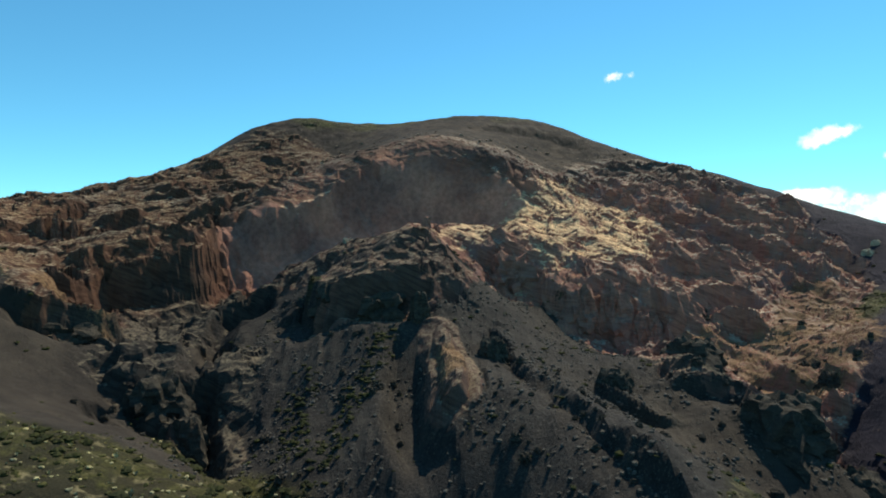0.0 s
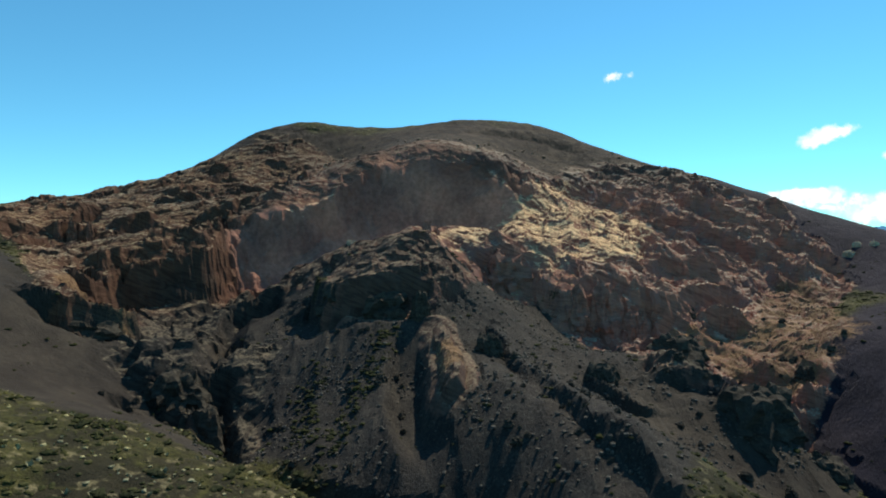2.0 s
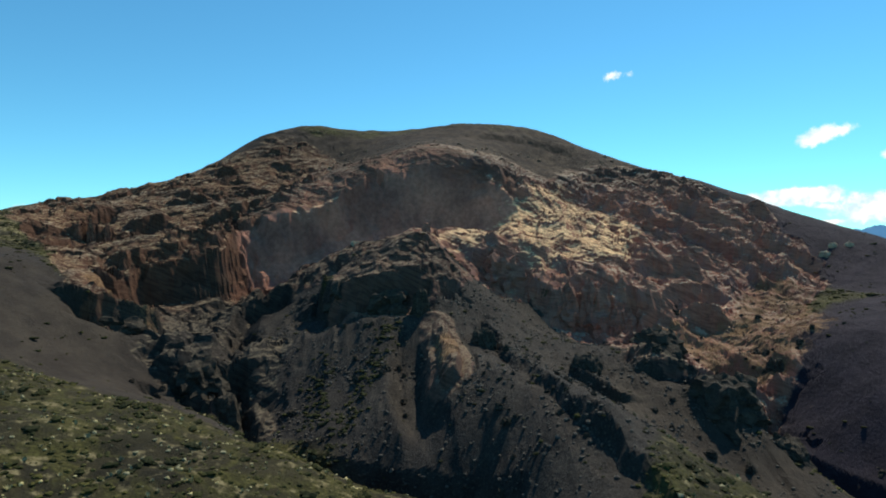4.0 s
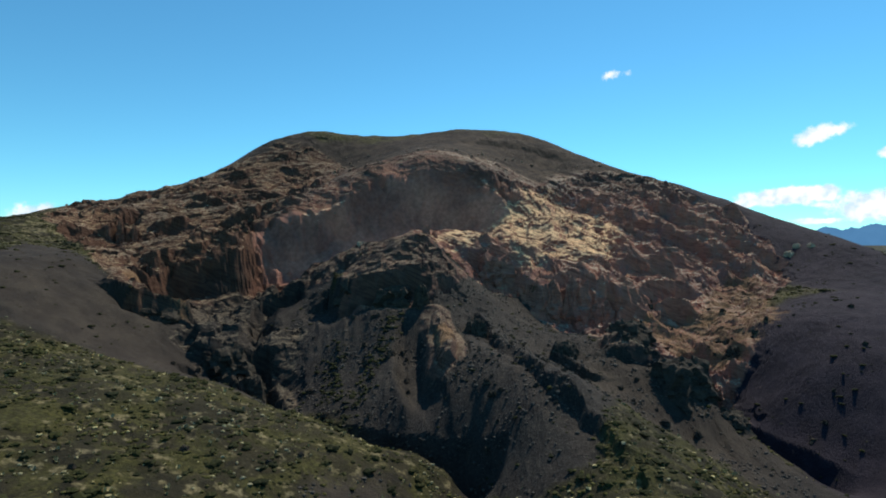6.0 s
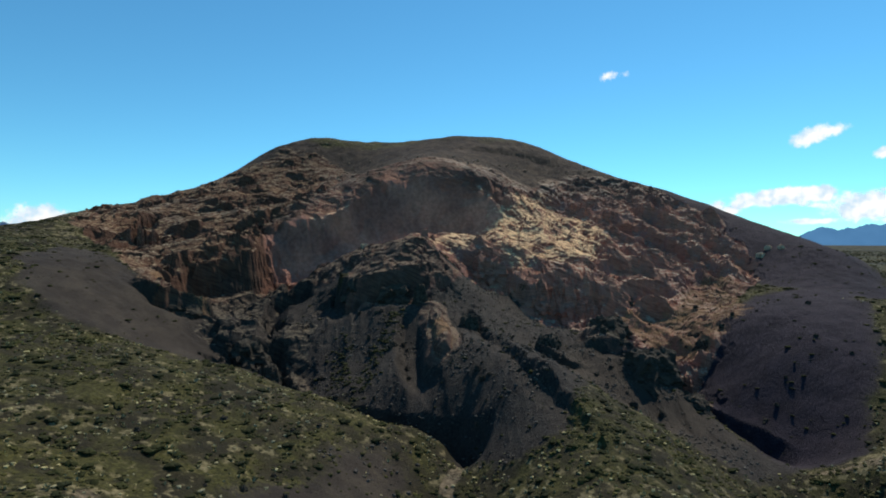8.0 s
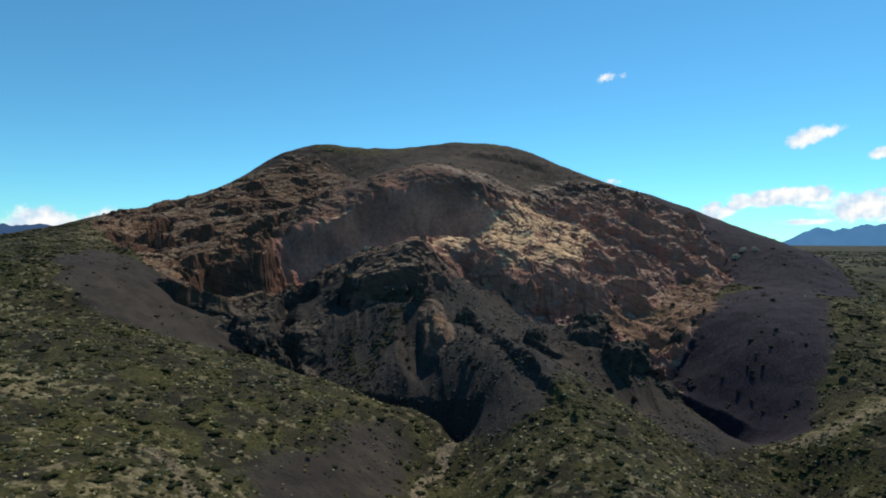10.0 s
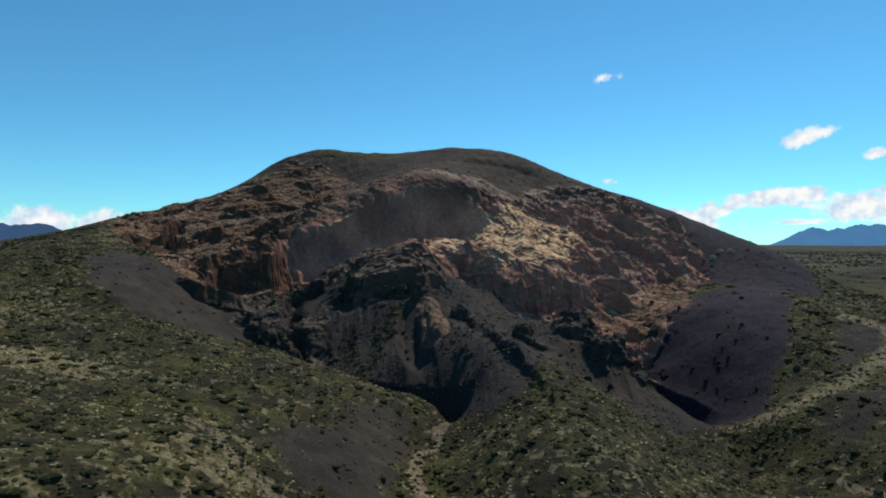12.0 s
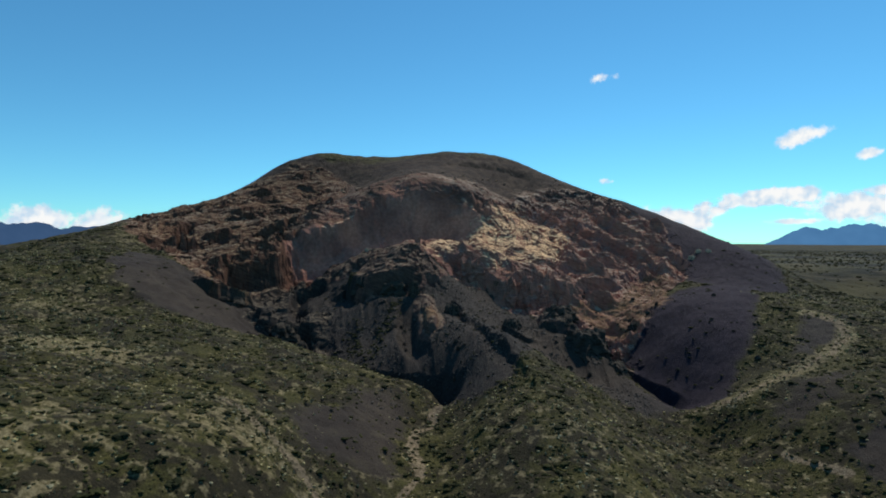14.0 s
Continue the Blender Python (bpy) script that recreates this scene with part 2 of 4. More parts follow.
TUFF_SLOPE = [(46,186,52.5),(46,200,58),(46,218,66.5),(46,236,76),(60,186,50),(62,200,56.5),(69,208.5,60),(64,225,67),(80,197,52),(88,195,50),(97,186,42),(32,206,61),(30,225,68),(85,225,64),(100,212,56)]
RAVINE_ROCKS = [(59,113.7,29),(63,106,25.5),(72,102,20),(64,97,20),(74,87,15),(83,74,11.5),(98,139,35),(92,142,31)]
RIGHT_OUT = [(225,185,33),(265,230,29),(340,300,38),(330,120,32),(420,460,42)]
FORMS = [SUMMIT,LEFT_CREST,LEFT_OUT,BACK,HEADWALL_TOP,HEADWALL_FOOT,CLIFF_TOP,CLIFF_FOOT,TOWER_TOP,TOWER_FOOT,SPUR,SPUR_LEFT,SPUR_RIGHT,LEFT_BENCH,LEFT_RAVINE,LEFT_LIP,STREAM,LEFT_HILL,RIGHT_RAVINE,RIGHT_WALL,RIGHT_HILL,RIGHT_OUT,TUFF_SLOPE,RAVINE_ROCKS]


class Gradient:
    """Smooth lattice noise in three dimensions, between about -1 and 1."""

    def __init__(self, seed):
        r = np.random.RandomState(seed)
        self.p = np.tile(r.permutation(256), 3)
        g = r.normal(size=(256, 3))
        self.g = g / np.linalg.norm(g, axis=1)[:, None]

    def __call__(self, x, y, z):
        xi, yi, zi = np.floor(x).astype(int), np.floor(y).astype(int), np.floor(z).astype(int)
        fx, fy, fz = x - xi, y - yi, z - zi
        u, v, w = (f * f * f * (f * (f * 6 - 15) + 10) for f in (fx, fy, fz))
        xi, yi, zi = xi & 255, yi & 255, zi & 255
        total = 0.0
        for dx in (0, 1):
            for dy in (0, 1):
                h = self.p[self.p[xi + dx] + yi + dy]
                for dz in (0, 1):
                    g = self.g[self.p[h + ((zi + dz) & 255)] & 255]
                    dot = g[..., 0] * (fx - dx) + g[..., 1] * (fy - dy) + g[..., 2] * (fz - dz)
                    total = total + dot * (u if dx else 1 - u) * (v if dy else 1 - v) * (w if dz else 1 - w)
        return total * 1.6


GN = Gradient(7)


def fbm(x, y, z, octaves=4, gain=0.5):
    total, amp = 0.0, 1.0
    for i in range(octaves):
        total = total + amp * GN(x * 2 ** i + 17.3 * i, y * 2 ** i + 5.1 * i, z * 2 ** i + 9.7 * i)
        amp *= gain
    return total


def ridged(x, y, z, octaves=4, gain=0.5):
    total, amp = 0.0, 1.0
    for i in range(octaves):
        total = total + amp * (1 - 2 * np.abs(GN(x * 2 ** i + 31.7 * i, y * 2 ** i + 3.9 * i, z * 2 ** i + 21.1 * i)))
        amp *= gain
    return total


def blocks(x, y, z, seed):
    """Broken rock: every cell has a height and a tilt of its own."""
    r = np.random.RandomState(seed)
    table, perm = r.uniform(0, 1, (256, 6)), np.tile(r.permutation(256), 3)
    xi, yi, zi = np.floor(x).astype(int), np.floor(y).astype(int), np.floor(z).astype(int)
    best, value = np.full(x.shape, 9.0), np.zeros(x.shape)
    for dx in (-1, 0, 1):
        for dy in (-1, 0, 1):
            for dz in (-1, 0, 1):
                t = table[perm[perm[perm[(xi + dx) & 255] + ((yi + dy) & 255)] + ((zi + dz) & 255)]]
                ox, oy, oz = x - xi - dx - t[:, 0], y - yi - dy - t[:, 1], z - zi - dz - t[:, 2]
                d = ox * ox + oy * oy + oz * oz
                near = d < best
                best = np.where(near, d, best)
                value = np.where(near, 2 * t[:, 3] - 1 + 1.6 * (t[:, 4] - 0.5) * ox + 1.6 * (t[:, 5] - 0.5) * oy, value)
    return value


def step(v, low, high):
    t = np.clip((v - low) / (high - low), 0, 1)
    return t * t * (3 - 2 * t)


# a smooth sheet laid over the form lines
KNOTS = np.array([q for line in FORMS for q in line], float)


def sheet_weights():
    n = len(KNOTS)
    d = np.linalg.norm(KNOTS[:, None, :2] - KNOTS[None, :, :2], axis=-1) / 100
    m = np.zeros((n + 3, n + 3))
    m[:n, :n] = np.where(d > 0, d ** 2 * np.log(d + 1e-12), 0) + 0.003 * np.eye(n)
    m[:n, n], m[:n, n + 1:] = 1, KNOTS[:, :2] / 100
    m[n:, :n] = m[:n, n:].T
    return np.linalg.solve(m, np.r_[KNOTS[:, 2], 0, 0, 0])


WEIGHTS = sheet_weights()


def sheet(x, y):
    z = WEIGHTS[-3] + WEIGHTS[-2] * x / 100 + WEIGHTS[-1] * y / 100
    for (kx, ky, _), w in zip(KNOTS, WEIGHTS):
        d = ((x - kx) ** 2 + (y - ky) ** 2) / 1e4
        z = z + 0.5 * w * d * np.log(d + 1e-12)
    return z


def along(x, y, line):
    """Distance to a line in plan, the side (plus: on the left of its way), and how far along it, 0 to 1."""
    best, side, way = np.full(x.shape, 1e9), np.zeros(x.shape), np.zeros(x.shape)
    n = len(line) - 1
    for i in range(n):
        (ax, ay), (bx, by) = line[i][:2], line[i + 1][:2]
        ux, uy = bx - ax, by - ay
        t = np.clip(((x - ax) * ux + (y - ay) * uy) / (ux * ux + uy * uy), 0, 1)
        d = np.hypot(x - ax - t * ux, y - ay - t * uy)
        near = d < best
        best = np.where(near, d, best)
        side = np.where(near, np.sign(ux * (y - ay) - uy * (x - ax)), side)
        way = np.where(near, (i + t) / n, way)
    return best, side, way


def inside(x, y, outline):
    """Signed distance to a closed outline in plan, plus inside."""
    d = along(x, y, outline + outline[:1])[0]
    odd = np.zeros(x.shape, bool)
    for (ax, ay), (bx, by) in zip(outline, outline[1:] + outline[:1]):
        cross = (ay > y) != (by > y)
        odd ^= cross & (x < (bx - ax) * (y - ay) / (by - ay + 1e-9) + ax)
    return np.where(odd, d, -d)


CRATER = [(-164, 205), (-184, 254), (-178, 308), (-150, 328), (-98, 342), (-70, 332), (-45, 304), (-20, 292), (0, 290), (22, 286), (46, 290), (70, 300), (95, 302), (122, 276), (140, 240), (143, 197),
          (112, 158), (98, 141), (88, 132), (80, 112), (72, 104), (62, 112), (49, 128), (45, 160), (30, 174), (12, 176), (-4, 176), (-35, 204), (-54, 198), (-62, 172),
          (-44, 140), (-40, 112), (-52, 108), (-68, 118), (-78, 132), (-93, 128), (-108, 140), (-135, 175)]
SPUR_BROW = [(-58, 198), (-40, 213), (-22, 206), (-6, 186), (-3, 177), (8, 160), (2, 146), (-12, 141), (-28, 146), (-42, 178)]
ABOVE_WALL = [(-72, 272), (-52, 250), (-43, 245), (-27, 257), (-6, 264), (12, 260), (24, 254), (44, 262), (62, 280), (90, 304), (50, 330), (-50, 345)]
TUFF = [(-5.5, 186), (1.4, 194), (8, 215), (15, 236), (21, 242), (29.7, 244), (37.5, 249), (46, 258), (55, 266), (62, 262), (67, 255), (80, 255), (82, 230), (76, 208), (65, 196), (54, 188), (47, 188), (41, 185), (37, 182), (34, 178), (31, 182), (28, 188), (24, 193), (19, 196), (13, 191), (7, 184), (1, 180)]
OCHRE = [(66, 167), (73, 171), (80, 171), (88, 168), (96, 172), (112, 194), (124, 199), (129, 186), (118, 164), (103, 144), (94, 138), (89, 137), (84, 140), (79, 149), (77, 157), (72, 164)]
OCHRE_LEFT = [(-101, 150), (-94, 151), (-86, 143), (-79, 141), (-78, 137), (-90, 134), (-98, 140)]
BARE_LEFT = [(-112, 99), (-94, 93), (-76, 90), (-58, 90), (-44, 84), (-34, 80), (-38, 92), (-50, 112), (-74, 136), (-100, 140), (-122, 158), (-134, 152), (-130, 125)]
BARE_STREAM = [(-36, 17), (-27, 34), (-15, 56), (-5, 64), (0, 58), (-1, 47), (-3, 25), (-6, 14), (-14, 11), (-26, 11)]
BARE_RIGHT = [(72, 118), (90, 140), (119, 165), (147, 164), (141, 130), (128, 104), (109, 86), (98, 71), (88, 78)]
BARE_NIB = [(127, 84), (138, 98), (148, 112), (156, 102), (150, 90), (132, 80)]
SPUR_BARE = [(-45, 165), (-2, 176), (14, 181), (34, 178), (50, 162), (62, 130), (74, 104), (85, 76), (70, 66), (56, 77), (38, 84), (30, 60), (25, 51), (16, 50), (8, 60), (2, 72), (-4, 82), (-20, 94), (-40, 112), (-58, 140)]
BARE_GAP = [(-78, 130), (-64, 208), (-30, 208), (-40, 118)]
FLANK = [(138, 140), (160, 144), (176, 166), (186, 204), (176, 240), (140, 300), (115, 260), (128, 200)]
BARE_CORNER = [(106, 30), (125, 34), (150, 28), (150, 2), (112, 4), (104, 16)]
SHRUB_STRIP = [(110, 78), (124, 98), (138, 124), (150, 122), (140, 104), (124, 82)]
SPUR_EAST = [(30, 112), (46, 118), (62, 108), (76, 94), (62, 62), (40, 66), (32, 84)]
BARE_PATCH = [(100, 50), (112, 58), (128, 62), (122, 48), (106, 42)]
SUMMIT_GREEN = [(-110, 354), (-60, 350), (-10, 349), (25, 345), (60, 346), (90, 352), (60, 420), (-60, 420)]
PATH_LEFT = [(-44, 14), (-38, 9), (-33, 4.5), (-28, 2), (-22, -1), (-14, -8)]
PATH_RIGHT = [(88, 72), (99, 66), (118, 69), (139, 80), (152, 92), (155, 101), (150, 111)]
CUT_BANK = [(96, 35), (99, 28), (103, 21)]
BED = [(8, 72), (4.5, 60), (2.7, 55), (3.8, 50), (-2, 44), (-2.4, 32), (0, 20), (-5, 8), (-12, -15), (-15, -60)]
FIN = [(-1, 134), (1.5, 118), (2.2, 103.5)]
GULLY = [(-7.5, 139), (-7.5, 118), (-6, 104), (-3, 95), (-1, 86), (-2, 77)]
DARK = [[(-40, 105), (-36, 140), (-44, 172), (-58, 197), (-72, 193), (-89, 168), (-88, 158), (-78, 146), (-84, 132), (-66, 112)], [(49, 128), (56, 156), (70, 150), (84, 128), (80, 100), (66, 104)]]
# pale tuff strips that also paint the sunlit rims of the headwall
PALE_EDGES = [[(18, 255), (26.5, 248.5), (32.5, 247), (39, 247)], [(-61, 227.5), (-52, 233), (-43, 239)]]
# steep breaks: plan line (uphill on the left of its way), drop, sharp width, wide width
SCARPS = [
    # plan line, drop, sharp width, wide width, how far the ends taper
    ([(-42, 180), (-34, 158), (-29, 151), (-17, 147.5), (-8.5, 147.5), (1, 152)], 11, 1.4, 13, 0.15),
    ([(-77, 211), (-64, 223), (-52, 231), (-40, 239), (-30, 249)], 12, 1.6, 13, 0.12),
    ([(-97, 168), (-90.5, 173), (-84, 178), (-79, 184), (-75.5, 191), (-77, 204), (-81, 217)], 13, 1.2, 13, 0.08),
    ([(-102, 153), (-98, 157), (-95.5, 163), (-95.5, 172)], 8, 1.0, 9, 0.12),
    ([(-94, 127), (-89, 129), (-84, 132), (-79, 136), (-76, 141)], 10, 1.0, 9, 0.15),
    ([(-138, 203), (-134.5, 208), (-131, 207), (-129, 212)], 8, 1.1, 9, 0.15),
    ([(-127, 216), (-121, 222), (-117.5, 225), (-109, 228)], 9, 1.3, 11, 0.3),
    ([(-124, 168), (-127, 182), (-133, 196)], 6, 1.2, 9, 0.2),
    ([(-148, 231), (-146, 238), (-143, 244)], 6, 1.2, 9, 0.2),
    ([(-99, 233), (-90.5, 237), (-86.5, 237), (-85, 243)], 6, 1.2, 9, 0.2),
    ([(-110, 262), (-92, 270), (-80, 268)], 5, 1.3, 11, 0.3),
    ([(-76, 278), (-70, 281), (-66, 288)], 6, 1.2, 9, 0.3),
    ([(-128, 262), (-118, 268), (-110, 276)], 5, 1.3, 11, 0.3),
    ([(-66, 119), (-58, 126), (-48, 134)], 9, 2.0, 14, 0.15),
    ([(-62, 117), (-56, 117.5), (-50, 113)], 5, 1.2, 8, 0.25),
    ([(-67, 178), (-58, 183), (-51, 187)], 9, 1.3, 10, 0.25),
    ([(7, 183), (12.5, 186), (18.6, 188), (23.2, 186.5), (27, 182)], 7, 1.2, 10, 0.45),
    ([(31, 178), (36, 173.5), (44, 173.8), (49, 173.6), (54, 174.2)], 7, 1.1, 10, 0.12),
    ([(55, 172.5), (58.7, 172), (62, 173), (63.5, 179)], 7, 1.1, 9, 0.15),
    ([(64.5, 173), (70.6, 175.5), (76, 180)], 6, 1.1, 9, 0.2),
    ([(66, 194), (72, 197), (80, 200), (86, 194)], 6, 1.3, 10, 0.4),
    ([(101, 231), (111, 228), (115, 220), (118, 208)], 5, 1.3, 10, 0.3),
    ([(73, 182), (84, 185), (94, 188), (100, 184)], 6, 1.2, 10, 0.3),
    ([(81, 179), (86, 173.5), (92, 168)], 10, 1.2, 10, 0.35),
    ([(103, 195), (113, 199), (121, 195)], 4, 1.2, 9, 0.3),
    ([(31, 121), (34, 116), (38, 110), (40.5, 105)], 4.5, 1.0, 7, 0.2),
    ([(45, 119), (53, 120), (58.5, 118.3), (63, 114)], 5, 1.1, 8, 0.15),
    ([(72, 116), (66, 130), (58, 146), (52, 152)], 5, 2, 12, 0.12),
    ([(11, 142), (13.6, 132), (16.7, 114), (21.3, 89), (24.7, 73.5), (28, 62), (31, 48)], 3.2, 0.9, 6, 0.08),
    ([(20, 326), (50, 331), (80, 322)], 2.2, 2.5, 10, 0.12),
    ([(70, 270), (85, 250), (105, 235), (125, 225)], 4, 2, 14, 0.12),
    ([(-120, 262), (-95, 276), (-70, 280)], 3, 2, 14, 0.12),
]
# narrow cuts: plan line, depth, half width
CUTS = [
    ([(-66, 184), (-61, 162), (-58, 146), (-54, 131), (-50, 120), (-44, 110), (-36, 100)], 7, 4.5),
    ([(-97, 178), (-95.5, 170), (-91, 160)], 5, 2.2),
    ([(-36, 98), (-25, 89), (-14, 85), (-4, 81.5), (4, 78), (8.5, 71), (6, 62)], 8, 5),
    ([(64, 180), (62.8, 170)], 5, 1.8),
    ([(64, 146), (69, 132), (73, 119), (79, 109), (86, 97), (93, 83)], 7, 5),
]


def land(x, y):
    """Height of the smooth land and its masks."""
    far = step(np.hypot(x, (y - 130) * 0.9), 300, 520)
    near = far < 1
    z = np.full(x.shape, 45.0)
    z[near] = sheet(x[near], y[near]) * (1 - far[near]) + 45.0 * far[near]
    z = z + far * (2.5 * GN(x / 260, y / 260, x * 0 + 3.1) + 1.0 * GN(x / 90, y / 90, x * 0 + 8.1))
    # ragged line of the breaks
    rag = np.zeros(x.shape)
    core = near & (np.hypot(x, y - 180) < 200)
    rag[core] = fbm(x[core] / 7, y[core] / 7, x[core] * 0 + 12.3, 3, 0.6)
    for line, drop, sharp, wide, ends in SCARPS:
        d, side, way = along(x, y, line)
        d = d * side + (0.9 + 0.5 * sharp) * rag
        fade = step(np.minimum(way, 1 - way) + 0.12 * rag, 0.0, ends) * (1 - step(np.abs(d), wide * 0.6, wide))
        z = z + fade * drop * (np.clip(d / sharp, -1, 1) - np.clip(d / wide, -1, 1)) * 0.5
    for line, deep, half in CUTS:
        d, side, way = along(x, y, line)
        z = z - deep * np.clip(1 - (d + 0.5 * rag) / half, 0, 1) * step(np.minimum(way, 1 - way), -0.001, 0.2)
    # the fin of rock that stands out of the spur
    d, side, way = along(x, y, GULLY)
    z = z - 6.0 * (1 - step(d + 0.5 * rag, 1.5, 5.5)) * step(way, 0.0, 0.2) * (1 - step(way, 0.4, 0.8))
    d, side, way = along(x, y, FIN)
    top = 41.8 - 5.5 * way + 0.5 * fbm(x / 5, y / 5, x * 0 + 2.2, 3)
    z = np.maximum(z, np.where(d < 14, top - 0.35 * np.clip(d, 0, 1.5) * (1 + 0.8 * side * -1) - 3.0 * np.clip(d - 1.5 - 0.8 * fbm(x / 4, y / 4, x * 0 + 6.6, 2), 0, 99), -99))
    return z


def faces(x, y):
    """How much a place belongs to one of the smooth rock faces, 0 to 1."""
    on = np.zeros(x.shape)
    for line, drop, sharp, wide, ends in SCARPS:
        if drop >= 5 and sharp < 1.5:
            d, side, way = along(x, y, line)
            on = np.maximum(on, (1 - step(d, 1.5 * sharp, 4.0 * sharp)) * step(np.minimum(way, 1 - way), -0.001, 0.15))
    return on


def masks(x, y, z):
    w = 5 * fbm(x / 22, y / 22, z / 22, 4, 0.6)
    high = step(y, 270, 320)
    rock = step(inside(x, y, CRATER) + (1 + 0.6 * high) * w, -3 - 9 * high, 3 + 7 * high)
    rock = np.maximum(rock, 0.9 * step(inside(x, y, SPUR_BROW) + w, -3, 3))
    fin = along(x, y, FIN)
    rock = np.maximum(rock, 1 - step(fin[0] + 0.3 * w, 4, 6))
    tuff = step(inside(x, y, TUFF) + w * 0.8, -4, 4)
    ochre = np.maximum.reduce([step(inside(x, y, OCHRE) + w, -5, 5), 0.8 * step(inside(x, y, OCHRE_LEFT) + 0.6 * w, -3, 3), 0.85 * (1 - step(fin[0], 2.2, 3.2)) * step(fin[2], 0.22, 0.4) * (1 - step(fin[2], 0.75, 0.95))])
    bare = np.maximum.reduce([step(inside(x, y, o) + 0.7 * w, -4, 4) for o in (BARE_LEFT, BARE_RIGHT, SPUR_BARE, BARE_GAP, FLANK, BARE_CORNER, BARE_NIB)]
                             + [0.8 * step(inside(x, y, BARE_STREAM) + 1.2 * w, -6, 6), 0.7 * step(inside(x, y, BARE_PATCH) + 1.2 * w, -6, 6)])
    strip = step(inside(x, y, SHRUB_STRIP) + 1.2 * w, -4, 4)
    bare = bare * (1 - 0.65 * strip)
    high = step(y + 0.7 * w, 225, 260) * (1 - step(inside(x, y, SUMMIT_GREEN) + 1.5 * w, -12, 12) * 0.85)
    veg = np.clip(1 - np.maximum.reduce([bare, rock, high * (1 - step(np.hypot(x - 0.3 * w, y - 300), 215, 250))]), 0, 1)
    path = lambda line, wide: 1 - step(along(x, y, line)[0] + 0.25 * w, wide * 0.5, wide)
    sand = np.maximum.reduce([0.62 * path(PATH_LEFT, 1.8), 0.7 * path(PATH_RIGHT, 1.5), 0.7 * path(BED, 1.0), 0.8 * path(CUT_BANK, 1.6)])
    dark = np.maximum.reduce([step(inside(x, y, o) + w, -4, 4) for o in DARK] + [0.82 * step(inside(x, y, SPUR_BROW) + w, -4, 4)] + [0.8 * (1 - step(fin[0], 6, 9))])
    # where the west rock is coloured darker for its shade
    west_shade = step(-x + 3 * w, 10, 90)
    pale = np.zeros(x.shape)
    for line in PALE_EDGES:
        d, side, way = along(x, y, line)
        pale = np.maximum(pale, 1 - step(d + 0.12 * w, 0.5, 1.2))
    upper = np.maximum(step(z + w, 78, 98) * step(x, -20, 40), step(inside(x, y, ABOVE_WALL) + w, -4, 4))
    wall = step(inside(x, y, HEADWALL_FACE) + 0.3 * w, -2, 3)
    ash = step(y + w, 215, 260)
    cinder = np.maximum(step(inside(x, y, BARE_RIGHT) + w, -6, 6), step(inside(x, y, FLANK) + w, -6, 6))
    ash = ash * (1 - 0.8 * cinder)
    soil = np.maximum.reduce([step(inside(x, y, o) + w, -6, 6) for o in (BARE_LEFT, BARE_STREAM, BARE_CORNER, BARE_PATCH, SPUR_EAST)])
    blot = lambda a, b, rx, ry: np.exp(-((x - a) / rx) ** 2 - ((y - b) / ry) ** 2)
    straw = np.maximum.reduce([1.35 * blot(-90, 33, 18, 9), 0.4 * blot(-62, -28, 22, 16), 0.7 * blot(-38, 0, 12, 14), 0.2 * blot(30, 20, 22, 24), 0.5 * blot(-120, 70, 12, 22), 0.6 * blot(-148, 205, 15, 40),
                               0.95 * path(PATH_RIGHT, 4.6) * step(x, 88, 100), 0.4 * path(PATH_LEFT, 6.0)])
    straw = np.clip(straw + 0.12 * w / 5, 0, 1)
    plain = step(np.hypot(x - 0.15 * w, y - 130), 215, 290) * step(x, 100, 180)
    return dict(pale=pale, upper=upper, plain=plain, straw=straw, soil=soil, cinder=cinder, dark=dark, west_shade=west_shade, wall=wall, ash=ash, rock=rock, tuff=tuff, ochre=ochre, veg=veg, sand=sand)


def spaced(stops, steps):
    """Grid lines: between the stops at the given steps, then ever wider to the horizon."""
    line = [stops[0]]
    for end, s in zip(stops[1:], steps):
        n = round((end - line[-1]) / s)
        line += list(np.linspace(line[-1], end, n + 1)[1:])
    low, high, s = line[0], line[-1], 2.0
    before, after = [], []
    while s < 700 and high + s < 4700:
        low, high = low - s, high + s
        before.append(low), after.append(high)
        s *= 1.11
    return np.array(before[::-1] + line + after)


